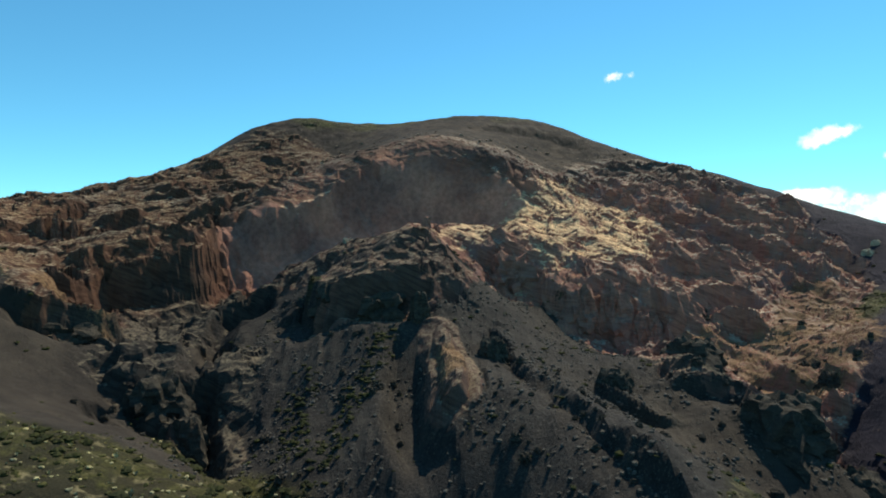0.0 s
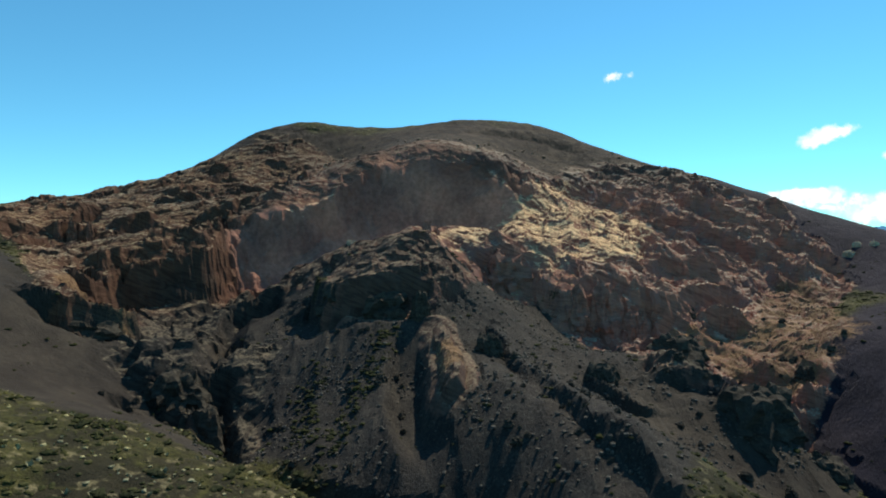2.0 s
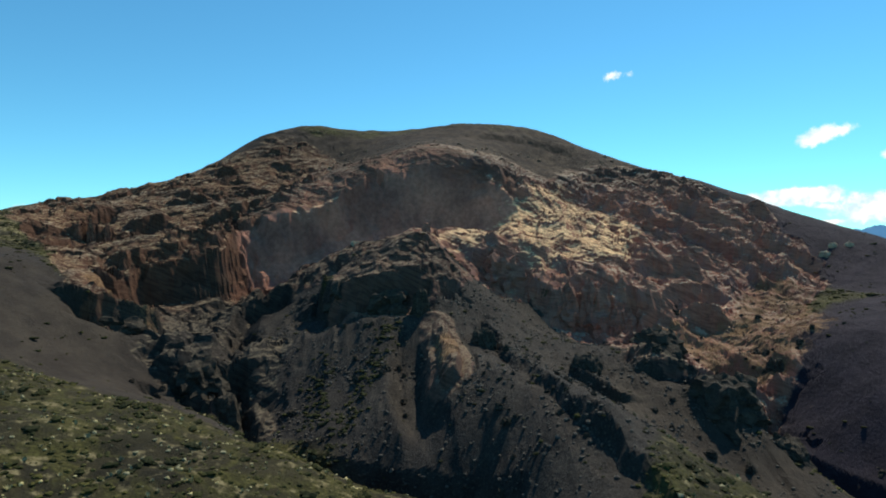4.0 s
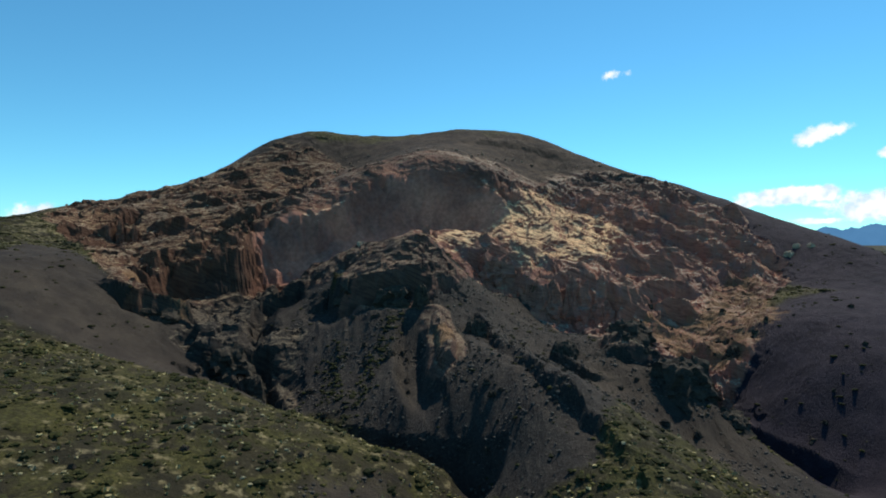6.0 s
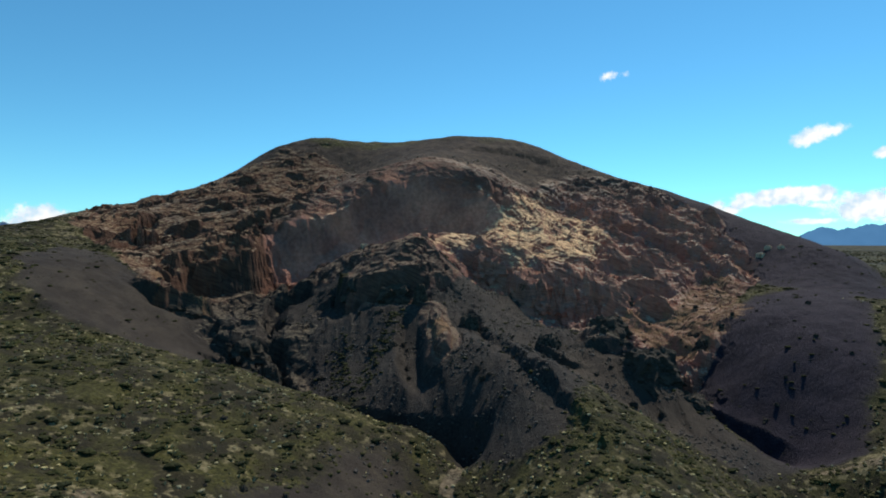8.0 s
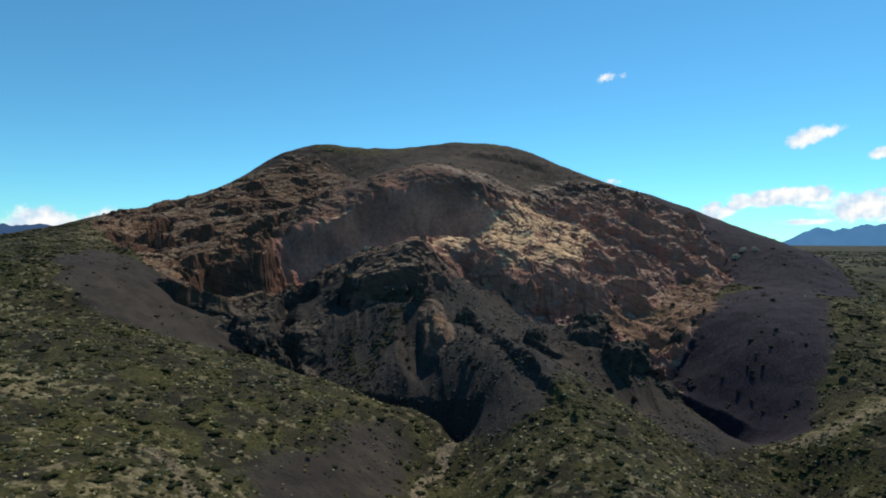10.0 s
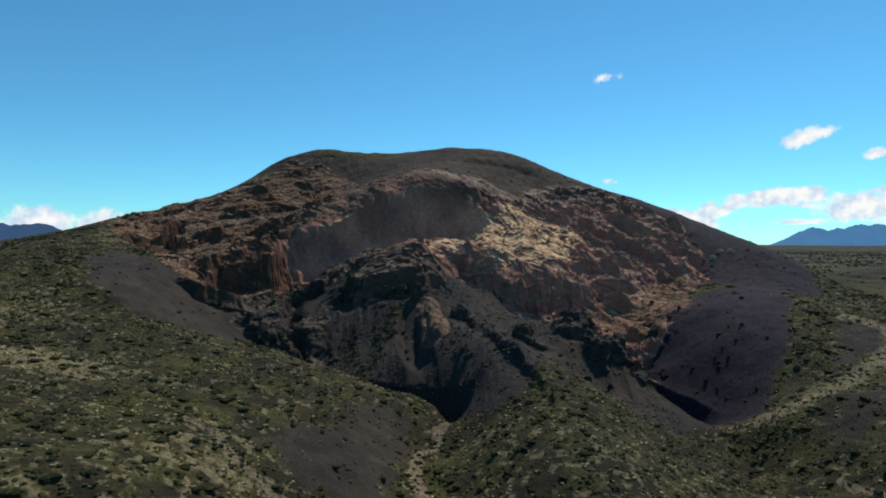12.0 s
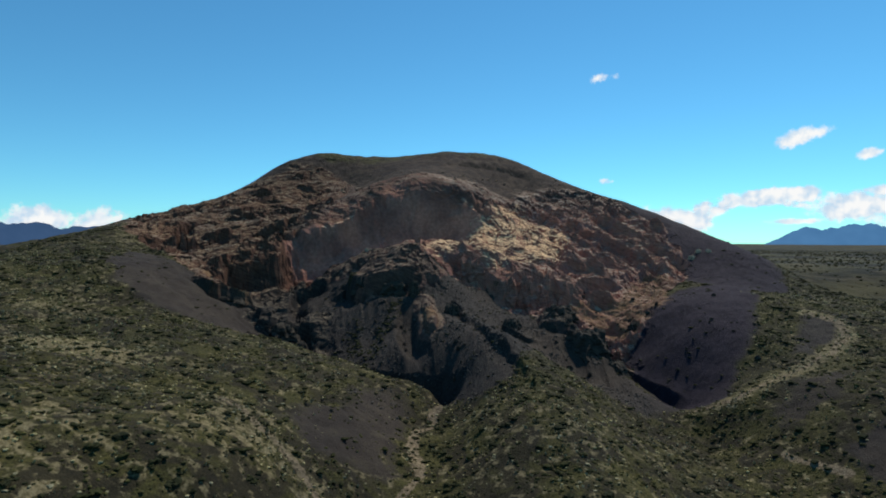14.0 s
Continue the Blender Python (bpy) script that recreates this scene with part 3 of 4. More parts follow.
def build_land():
    xs = spaced([-190, 175], [0.62])
    ys = spaced([-60, 70, 290, 390], [0.8, 0.55, 0.95])
    x, y = np.meshgrid(xs, ys)
    z = land(x, y)
    m = masks(x, y, z)
    # worn, ledged rock
    on = m["rock"] > 0.01
    px, py, pz, r = x[on], y[on], z[on], m["rock"][on]
    soft = (1 - 0.78 * step(inside(px, py, HEADWALL_FACE), -3, 3)) * (1 - 0.6 * (1 - step(along(px, py, FIN)[0], 6, 9)))
    soft = soft * (1 - 0.35 * step(inside(px, py, OCHRE), -6, 4)) * (1 - 0.35 * step(inside(px, py, TUFF), -4, 6)) * (1 - 0.45 * faces(px, py))
    soft = soft * (1 - 0.3 * step(pz, 78, 100) * step(px, -75, -35)) * (1 - 0.4 * step(inside(px, py, ABOVE_WALL), -3, 5)) * (1 - 0.45 * step(pz, 100, 118))
    east = step(px, -25, 35)
    wx, wy = px + 9 * fbm(px / 42, py / 42, pz / 42, 3), py + 9 * fbm(px / 42 + 7, py / 42 + 3, pz / 42, 3)
    bx = pz + 0.48 * east * wx - 0.15 * wy + 3.0 * fbm(wx / 26, wy / 26, pz / 18, 3)
    patch = step(fbm(px / 36, py / 36 + 9, pz / 36, 3), -0.45, 0.45)
    tall = 3.4
    f = bx / tall - np.floor(bx / tall)
    ledge = (step(f, 0.45, 0.9) - f) * tall
    f = bx / 9.5 - np.floor(bx / 9.5)
    bench = (step(f, 0.6, 0.95) - f) * 9.5
    wild = ridged(wx / 38 + 3, wy / 27, pz / 20, 4, 0.5)
    slant = 0.5 * east * px
    knob = blocks(wx / (9.0 + 6 * east), wy / (11.0 - 4 * east), (pz + slant) / 6.0, 3)
    chips = blocks(wx / (3.4 + 3 * east), wy / 3.6, (pz + slant) / 2.4, 5)
    crag = fbm(px / 6.0, py / 6.0, pz / 4.0, 4, 0.55)
    west = 1 - step(px, -50, -10)
    across, down = 0.87 * wx + 0.5 * wy, 0.5 * wx - 0.87 * wy
    rib = ridged(across / 15, down / 52, pz * 0 + 1.3, 4, 0.55) - 0.7
    notch = ridged(across / 6.5 + 5, down / 17, pz / 30, 3, 0.55) - 0.7
    flute = ridged(wx / 17 + 2, wy / 70, pz * 0 + 6.1, 3, 0.5) - 0.7
    z[on] += 3.2 * r * step(inside(px, py, HEADWALL_FACE), -3, 3) * flute
    blocky = 0.6 + 0.7 * step(fbm(px / 30 + 4, py / 30, pz / 30, 2), -0.3, 0.4)
    soft = soft * (east + (1 - east) * blocky)
    z[on] += r * soft * east * (1 - 0.5 * step(inside(px, py, OCHRE), -6, 4)) * (3.2 * rib + 1.3 * notch)
    z[on] += r * soft * ((0.50 - 0.22 * west - 0.2 * east) * (0.4 + 0.6 * patch) * ledge + (0.25 + 0.1 * east) * bench + (2.0 - 0.6 * east) * (wild - 0.6) + (0.75 + 0.7 * west) * knob + (0.6 - 0.1 * east - 0.15 * west) * chips + (0.4 + 0.5 * west) * crag)
    # crest mask: where the sunlit edges of the ribs get their pale colour
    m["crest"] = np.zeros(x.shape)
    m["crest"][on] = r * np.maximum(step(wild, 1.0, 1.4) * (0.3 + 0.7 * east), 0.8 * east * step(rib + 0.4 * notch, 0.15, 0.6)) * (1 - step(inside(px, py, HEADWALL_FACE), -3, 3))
    out = r * soft * 0.9
    x[on] += out * fbm(px / 8 + 40, py / 8, pz / 5, 3, 0.6)
    y[on] += out * fbm(px / 8, py / 8 + 40, pz / 5, 3, 0.6)
    # rough scree and hummocks
    core = (np.hypot(x, y - 130) < 420) & ~on
    qx, qy = x[core], y[core]
    z[core] += (0.5 + 0.35 * m["veg"][core]) * fbm(qx / 14, qy / 14, qx * 0 + 1.7, 4, 0.55) + (0.8 + 0.9 * m["veg"][core]) * GN(qx / 40, qy / 40, qx * 0 + 4.4)
    # rills running down the scree of the spur
    fan = np.zeros(x.shape)
    fan[core] = step(inside(qx, qy, SPUR_BARE), -2, 8)
    rill = core & (fan > 0)
    lean = x[rill] - 0.25 * np.sign(x[rill] - 4) * (y[rill] - 150) * 0.6
    z[rill] += fan[rill] * 0.55 * (ridged(lean / 7, y[rill] / 45, x[rill] * 0 + 2.5, 3, 0.55) - 0.6)
    ny, nx = x.shape
    me = bpy.data.meshes.new("ground")
    me.vertices.add(nx * ny)
    me.vertices.foreach_set("co", np.stack([x, y, z], -1).astype(np.float32).ravel())
    i = (np.arange(ny - 1)[:, None] * nx + np.arange(nx - 1)).ravel()
    quads = np.stack([i, i + 1, i + 1 + nx, i + nx], -1).astype(np.int32)
    me.loops.add(quads.size)
    me.loops.foreach_set("vertex_index", quads.ravel())
    me.polygons.add(len(quads))
    me.polygons.foreach_set("loop_start", np.arange(0, quads.size, 4, dtype=np.int32))
    me.polygons.foreach_set("use_smooth", np.zeros(len(quads), bool))
    for name, values in m.items():
        me.attributes.new(name, "FLOAT", "POINT").data.foreach_set("value", values.astype(np.float32).ravel())
    me.update()
    me.validate()
    me.materials.append(ground_material())
    return tagged(new("ground", me), "grey volcanic hill with a rugged brown crater above green steppe", "hill", kind="structure"), xs, ys, x, y, z, m


HEADWALL_FACE = [(-72, 205), (-82, 214), (-80, 221), (-66, 228), (-43, 240), (-27, 253), (-6, 260), (11, 255), (22, 248.5), (36, 246), (33, 237), (16, 237), (2, 241), (-14, 238), (-34, 225), (-55, 213)]
ground, GX, GY, LX, LY, LZ, MASK = build_land()


# ---- plants and loose stones ----
def ground_at(x, y):
    """Height of the built land at places off the crags."""
    i = np.clip(np.searchsorted(GX, x) - 1, 0, len(GX) - 2)
    j = np.clip(np.searchsorted(GY, y) - 1, 0, len(GY) - 2)
    u, v = (x - GX[i]) / (GX[i + 1] - GX[i]), (y - GY[j]) / (GY[j + 1] - GY[j])
    return (LZ[j, i] * (1 - u) + LZ[j, i + 1] * u) * (1 - v) + (LZ[j + 1, i] * (1 - u) + LZ[j + 1, i + 1] * u) * v


def mask_at(name, x, y):
    i = np.clip(np.searchsorted(GX, x), 0, len(GX) - 1)
    j = np.clip(np.searchsorted(GY, y), 0, len(GY) - 1)
    return MASK[name][j, i]


def lump(seed, parts=1, squash=0.7, rough=0.3, spread=0.45):
    """A template of uneven lumps about one metre across, resting on z = 0."""
    r = np.random.RandomState(seed)
    verts, faces = [], []
    for k in range(parts):
        bm = bmesh.new()
        bmesh.ops.create_icosphere(bm, subdivisions=1, radius=0.5)
        c = np.array([v.co for v in bm.verts])
        f = np.array([[v.index for v in p.verts] for p in bm.faces])
        bm.free()
        c *= (1 + rough * r.uniform(-1, 1, (len(c), 1))) * (1 if k == 0 else r.uniform(0.5, 0.85))
        c[:, 2] = c[:, 2] * squash + 0.5 * squash * 0.7
        if k:
            a = r.uniform(0, 6.3)
            c[:, :2] += spread * np.array([math.cos(a), math.sin(a)])
        f = f[c[f][:, :, 2].mean(axis=1) > 0.05]
        faces.append(f + sum(len(q) for q in verts))
        verts.append(c)
    return np.concatenate(verts), np.concatenate(faces)


def tuft(seed, blades=11, lean=0.5):
    """A template of a bunch of pointed blades about one metre high."""
    r = np.random.RandomState(seed)
    verts, faces = [], []
    for k in range(blades):
        a, w, l = r.uniform(0, 6.3), r.uniform(0.12, 0.24), r.uniform(0.5, 0.9)
        d = np.array([math.cos(a), math.sin(a), 0])
        s = np.array([-d[1], d[0], 0]) * w
        root = d * r.uniform(0, 0.2)
        tip = root + d * lean * r.uniform(0.3, 1) + np.array([0, 0, l])
        mid = root + (tip - root) * 0.55 + d * 0.06
        n = len(verts)
        verts += [root - s * 0.6, root + s * 0.6, mid + s, mid - s, tip]
        faces += [[n, n + 1, n + 2], [n, n + 2, n + 3], [n + 3, n + 2, n + 4]]
    return np.array(verts), np.array(faces)


def strew(name, label, category, templates, x, y, z, size, material, tall=None):
    """Many small pieces joined into one object."""
    r = np.random.RandomState(len(name) * 31 + len(x))
    pick = r.randint(0, len(templates), len(x))
    vs, fs, n = [], [], 0
    tall = np.ones(len(x)) if tall is None else tall
    for k, (v, f) in enumerate(templates):
        on = pick == k
        m = on.sum()
        if not m:
            continue
        a = r.uniform(0, 6.3, m)
        c, s = np.cos(a), np.sin(a)
        stretch = r.uniform(0.8, 1.25, m)
        px = (v[None, :, 0] * c[:, None] - v[None, :, 1] * s[:, None]) * (size[on] * stretch)[:, None] + x[on][:, None]
        py = (v[None, :, 0] * s[:, None] + v[None, :, 1] * c[:, None]) * size[on][:, None] + y[on][:, None]
        pz = v[None, :, 2] * (size[on] * tall[on])[:, None] + z[on][:, None]
        vs.append(np.stack([px, py, pz], -1).reshape(-1, 3))
        fs.append((f[None] + (np.arange(m) * len(v))[:, None, None] + n).reshape(-1, 3))
        n += m * len(v)
    vs, fs = np.concatenate(vs).astype(np.float32), np.concatenate(fs).astype(np.int32)
    me = bpy.data.meshes.new(name)
    me.vertices.add(len(vs))
    me.vertices.foreach_set("co", vs.ravel())
    me.loops.add(fs.size)
    me.loops.foreach_set("vertex_index", fs.ravel())
    me.polygons.add(len(fs))
    me.polygons.foreach_set("loop_start", np.arange(0, fs.size, 3, dtype=np.int32))
    me.polygons.foreach_set("use_smooth", np.zeros(len(fs), bool))
    me.update()
    me.validate()
    me.materials.append(material)
    return tagged(new(name, me), label, category, kind="stuff")


def scatter(count, box, density, seed):
    """Random places in a box of the plan, thinned by a density between 0 and 1."""
    r = np.random.RandomState(seed)
    x, y = r.uniform(box[0], box[1], count), r.uniform(box[2], box[3], count)
    keep = r.uniform(0, 1, count) < density(x, y)
    x, y = x[keep], y[keep]
    return x, y, ground_at(x, y), r.uniform(0, 1, len(x))


def plants():
    clump = lambda x, y, s, o: step(fbm(x / s + o, y / s, x * 0 + o, 3, 0.6), -0.25, 0.35)
    green = leaf_material("shrub_leaves", (0.013, 0.014, 0.006), (0.036, 0.036, 0.013))
    olive = leaf_material("cushion_leaves", (0.026, 0.0245, 0.010), (0.074, 0.066, 0.024))
    straw = leaf_material("dry_grass", (0.20, 0.165, 0.088), (0.40, 0.335, 0.20))
    shrubs = [lump(i, 3, 0.56, 0.38, 0.55) for i in range(8)]
    area = (-180, 210, -95, 215)
    meadow = lambda x, y: np.clip(0.45 * clump(x, y, 40, 3) + mask_at("straw", x, y), 0, 1)
    x, y, z, u = scatter(35500, area, lambda x, y: mask_at("veg", x, y) * (0.15 + 0.85 * clump(x, y, 8, 1) ** 2 * (1 - 0.6 * meadow(x, y))), 1)
    strew("shrubs", "dark green steppe shrubs scattered over the slopes", "shrub", shrubs, x, y, z - 0.1, 0.5 + 1.35 * u ** 2.5, green)
    cushions = [lump(20 + i, 1, 0.5, 0.3) for i in range(6)]
    x, y, z, u = scatter(58000, area, lambda x, y: mask_at("veg", x, y) * (0.35 + 0.65 * clump(x, y, 22, 7)) * (1 - 0.4 * mask_at("straw", x, y)), 2)
    strew("cushion_plants", "low olive green cushion plants on the steppe slopes", "plant", cushions, x, y, z - 0.1, 0.4 + 0.75 * u ** 1.5, olive)
    tufts = [tuft(40 + i, 10, 0.6) for i in range(5)] + [lump(30 + i, 1, 0.6, 0.35) for i in range(6)]
    x, y, z, u = scatter(59000, (-180, 210, -95, 150), lambda x, y: mask_at("veg", x, y) * (0.13 + 0.85 * (0.3 + 0.7 * clump(x, y, 7, 13)) * meadow(x, y)), 3)
    strew("grass_tufts", "dry straw coloured grass tufts between the shrubs", "grass", tufts, x, y, z - 0.05, 0.3 + 0.6 * u ** 1.8, straw)
    # sparse dark bushes on the bare scree
    loose = lambda x, y: (1 - mask_at("veg", x, y)) * (1 - mask_at("rock", x, y))
    x, y, z, u = scatter(9000, (-130, 190, -40, 230), lambda x, y: loose(x, y) * (0.05 + 0.7 * clump(x, y, 11, 21) * clump(x, y, 40, 2)), 4)
    strew("scree_bushes", "small dark bushes on the bare grey scree", "shrub", shrubs, x, y, z - 0.1, 0.45 + 0.9 * u ** 2, green)
    # green thickets along the gullies of the spur
    gully = lambda x, y: 1 - step(np.minimum(along(x, y, [(-14, 132), (-17, 112), (-22, 94)])[0], along(x, y, [(-30, 128), (-27, 108)])[0]) + 2 * fbm(x / 6, y / 6, x * 0 + 3, 2), 1.5, 5)
    x, y, z, u = scatter(6000, (-40, 0, 86, 140), lambda x, y: 0.3 * gully(x, y), 8)
    strew("gully_thicket", "green bushes growing along the gullies of the spur", "shrub", shrubs, x, y, z - 0.1, 0.4 + 0.9 * u ** 2, green)
    # bushes of the far plain
    x, y, z, u = scatter(18000, (185, 900, -50, 1300), lambda x, y: 0.12 + 0.88 * clump(x, y, 60, 31), 6)
    strew("plain_bushes", "dark bushes dotted over the far plain", "shrub", cushions, x, y, z - 0.1, 1.2 + 2.4 * u ** 2, green)


def stones():
    grey = rock_material("grey_stone", (0.055, 0.047, 0.040), (0.115, 0.098, 0.081), (0.20, 0.172, 0.138))
    blocks = [lump(60 + i, 1, 0.75, 0.28) for i in range(8)]
    bare = lambda x, y: (1 - mask_at("veg", x, y)) * (1 - mask_at("rock", x, y))
    x, y, z, u = scatter(38000, (-50, 75, 48, 178), lambda x, y: bare(x, y) * (0.18 + 0.75 * step(GN(x / 14, y / 14, x * 0 + 5), -0.1, 0.4)), 5)
    ox, oy, oz, ou = scatter(3000, (62, 116, 130, 196), lambda x, y: mask_at("ochre", x, y) * (0.05 + 0.7 * step(GN(x / 9, y / 9, x * 0 + 2), 0.0, 0.5)), 15)
    x, y, z, u = np.r_[x, ox], np.r_[y, oy], np.r_[z, oz], np.r_[u, ou]
    # pale crumbs of rock on the slope above the headwall and along the western crest
    tan = rock_material("pale_stone", (0.16, 0.105, 0.075), (0.30, 0.20, 0.135), (0.44, 0.32, 0.21))
    above = lambda x, y: np.exp(-(inside(x, y, CRATER) / 16) ** 2) * (0.12 + 0.88 * step(GN(x / 11, y / 11, x * 0 + 9), 0.0, 0.45)) * (1 - mask_at("wall", x, y))
    cx, cy, cz, cu = scatter(9000, (-190, 95, 225, 335), lambda x, y: 0.5 * above(x, y), 25)
    strew("crumbled_rocks", "pale brown broken rocks lying above the headwall", "stones", blocks, cx, cy, cz - 0.25, 0.5 + 1.7 * cu ** 3, tan)
    strew("rubble", "loose angular grey stones strewn over the scree", "stones", blocks, x, y, z - 0.12, 0.15 + 0.85 * u ** 4, grey)


plants()
stones()


def rock_mesh(name, seed, size, tall, rough, bury, material):
    """A broken block of rock, about size metres across, its foot buried."""
    bm = bmesh.new()
    bmesh.ops.create_icosphere(bm, subdivisions=4, radius=1.0)
    c = np.array([v.co for v in bm.verts])
    n = c / np.linalg.norm(c, axis=1)[:, None]
    box = n / np.max(np.abs(n) ** 1.0, axis=1)[:, None]
    c = 0.45 * n + 0.5 * box
    k = seed * 13.7
    c *= (1 + rough * 0.5 * blocks(n[:, 0] * 1.6 + k, n[:, 1] * 1.6, n[:, 2] * 1.6 + 4, seed) + rough * 0.25 * blocks(n[:, 0] * 4 + k, n[:, 1] * 4, n[:, 2] * 4, seed + 1)
          + rough * 0.2 * fbm(n[:, 0] * 3 + k, n[:, 1] * 3, n[:, 2] * 3, 3))[:, None]
    taper = 1 - 0.28 * np.clip(c[:, 2], -1, 1)
    c[:, 0] *= size / 2 * taper
    c[:, 1] *= size / 2 * taper
    c[:, 2] = (c[:, 2] + 1) / 2 * tall - bury
    for v, p in zip(bm.verts, c):
        v.co = p
    me = bpy.data.meshes.new(name)
    bm.to_mesh(me)
    bm.free()
    me.materials.append(material)
    return me


BASALT = rock_material("dark_basalt", (0.034, 0.028, 0.022), (0.068, 0.055, 0.041), (0.12, 0.095, 0.064))
BROWN = rock_material("brown_rock", (0.21, 0.100, 0.074), (0.33, 0.166, 0.118), (0.40, 0.235, 0.155))
# darker twin of BROWN, matching the shade coloured into the west rock
RED = rock_material("red_rock", (0.11, 0.054, 0.038), (0.18, 0.094, 0.062), (0.30, 0.19, 0.115))

PALE = rock_material("pale_tuff", (0.34, 0.24, 0.16), (0.58, 0.43, 0.28), (0.70, 0.55, 0.38))


def top_at(x, y):
    """Height of the built land anywhere, crags too, by its nearest point."""
    i = np.searchsorted(GX, x) + np.arange(-4, 5)
    j = np.searchsorted(GY, y) + np.arange(-4, 5)
    d = (LX[np.ix_(j, i)] - x) ** 2 + (LY[np.ix_(j, i)] - y) ** 2
    return float(LZ[np.ix_(j, i)].ravel()[d.argmin()])


# outcrops: name, x, y, width, height above its foot, turn, material, label
OUTCROPS = [
    ("rock_pinnacle", -5, 184, 3.4, 4.0, 10, BROWN, "brown pointed rock pinnacle on top of the spur"),
    ("rock_pinnacle", -2, 186, 2.6, 2.5, 60, BROWN, "low brown rock spike beside a taller pinnacle"),
    ("rock_block", 55, 153, 4.5, 3.2, 30, PALE, "pale rock block at the foot of a cliff"),
    ("rock_block", 52, 156, 3.5, 4.0, 75, PALE, "pale leaning rock block at the foot of a cliff"),
    ("rock_block", 144, 203, 4.0, 2.2, 25, PALE, "pale broken rocks on the bare flank"),
    ("rock_block", 149, 206, 3.4, 2.0, 50, PALE, "pale broken rocks on the bare flank"),
    ("rock_block", 153, 203, 3.0, 1.8, 10, PALE, "pale broken rocks on the bare flank"),
    ("rock_block", -33, 206, 3.0, 2.4, 35, PALE, "pale rock block on the brow of the spur"),
    ("rock_spire", -133, 206, 3.0, 9, 20, RED, "tall tan rock spire in the west cliff"),
    ("rock_spire", -129, 209, 2.6, 8, 55, RED, "slim tan rock spire in the west cliff"),
    ("rock_spire", -137, 204, 2.8, 7, 75, RED, "weathered tan rock spire in the west cliff"),
    ("rock_pinnacle", -5.5, 139, 4.5, 7, 15, BASALT, "dark pointed rock pinnacle on the spur slope"),
    ("rock_buttress", 20, 188, 15, 14, 20, BROWN, "broad brown rock buttress below the pale tuff"),
    ("rock_buttress", 40, 176, 11, 15, 70, BROWN, "brown rock buttress with a steep fluted face"),
    ("rock_buttress", 50, 176, 10, 16, 30, BROWN, "steep brown buttress in the crater wall"),
    ("rock_buttress", 60, 174, 9, 13, 55, BROWN, "narrow brown buttress above a dark ravine"),
    ("rock_ledge", -86, 136, 14, 5.5, 35, BASALT, "dark overhanging rock ledge beside a bare slope"),
    ("rock_outcrop", -60, 124, 12, 8, 50, BASALT, "dark rugged outcrop over a narrow ravine"),
    ("rock_outcrop", -51, 118, 9, 9, 15, BASALT, "dark jagged outcrop at the ravine mouth"),
    ("rock_outcrop", 58, 140, 12, 7, 55, BASALT, "dark slanting outcrop along a ravine"),
    ("rock_outcrop", 66, 124, 10, 7, 65, BASALT, "dark slabby outcrop above the ravine bed"),
    ("rock_outcrop", 61, 109, 14, 9, 35, BASALT, "broad dark outcrop on the edge of a black ravine"),
    ("rock_outcrop", 66, 113, 11, 10, 15, BASALT, "steep dark rocks at the foot of the ochre slope"),
    ("rock_outcrop", 71, 102, 9, 5, 60, BASALT, "low dark ribbed rocks in the mouth of a ravine"),
    ("rock_outcrop", 92, 141, 6, 3.5, 35, BASALT, "dark lump of rock on the ochre slope"),
    ("rock_outcrop", -14, 148, 12, 7, 80, BASALT, "dark shaded rocks under the brow of the spur"),
    ("rock_outcrop", -28, 158, 11, 7, 50, BASALT, "dark broken rocks on the flank of the spur"),
    ("rock_outcrop", 10.5, 127, 6.5, 5, 20, BASALT, "dark shaded rock step beside the orange fin"),
    ("flat_rock", 86, 108, 4.5, 1.3, 20, BASALT, "flat dark rock slab on the bare cinder slope"),
    ("flat_rock", 93, 104, 5, 1.2, 5, BASALT, "flat dark rock slab on the bare cinder slope"),
    ("flat_rock", 99, 101, 4, 1.2, 40, BASALT, "flat dark rock slab on the bare cinder slope"),
    ("flat_rock", 106, 112, 4, 1.0, 15, BASALT, "flat dark rock slab on the bare cinder slope"),
    ("rock_outcrop", 35, 122, 7, 4.5, 65, BASALT, "dark rock slab lying on the grey scree"),
]
for k, (name, x, y, wide, high, turn, mat, label) in enumerate(OUTCROPS):
    foot = min(top_at(x + dx, y - wide * 0.4) for dx in (-wide / 3, 0, wide / 3))
    ob = tagged(new(name, rock_mesh(name, 11 + k, wide, high + 3, 0.42, 3.0, mat)), label, "rock", "rock outcrops of the crater")
    ob.matrix_world = pose(x, y, foot, 0, 0, turn)

# single boulders on the scree and in the ravines
BOULDERS = [rock_mesh("boulder", 50 + k, 1.0, 0.95, 0.5, 0.22, BASALT) for k in range(5)]
r = random.Random(4)
ZONES = [(8, 26, 72, 130, 34), (-40, -6, 92, 140, 20), (28, 60, 90, 130, 14), (-70, -36, 108, 132, 10), (96, 130, 84, 140, 12), (-60, -20, 20, 60, 8), (72, 110, 138, 186, 22)]
for x0, x1, y0, y1, count in ZONES:
    for k in range(count):
        x, y, s = r.uniform(x0, x1), r.uniform(y0, y1), 0.7 + 1.3 * r.random() ** 2
        ob = tagged(new("boulder", BOULDERS[r.randrange(5)]), "dark grey angular boulder lying on the scree", "boulder", "boulders below the crater")
        ob.matrix_world = Matrix.LocRotScale((x, y, top_at(x, y)), Euler((r.uniform(-0.3, 0.3), r.uniform(-0.3, 0.3), r.uniform(0, 6.3))), (s, s * r.uniform(0.7, 1.1), s * r.uniform(0.7, 1.0)))


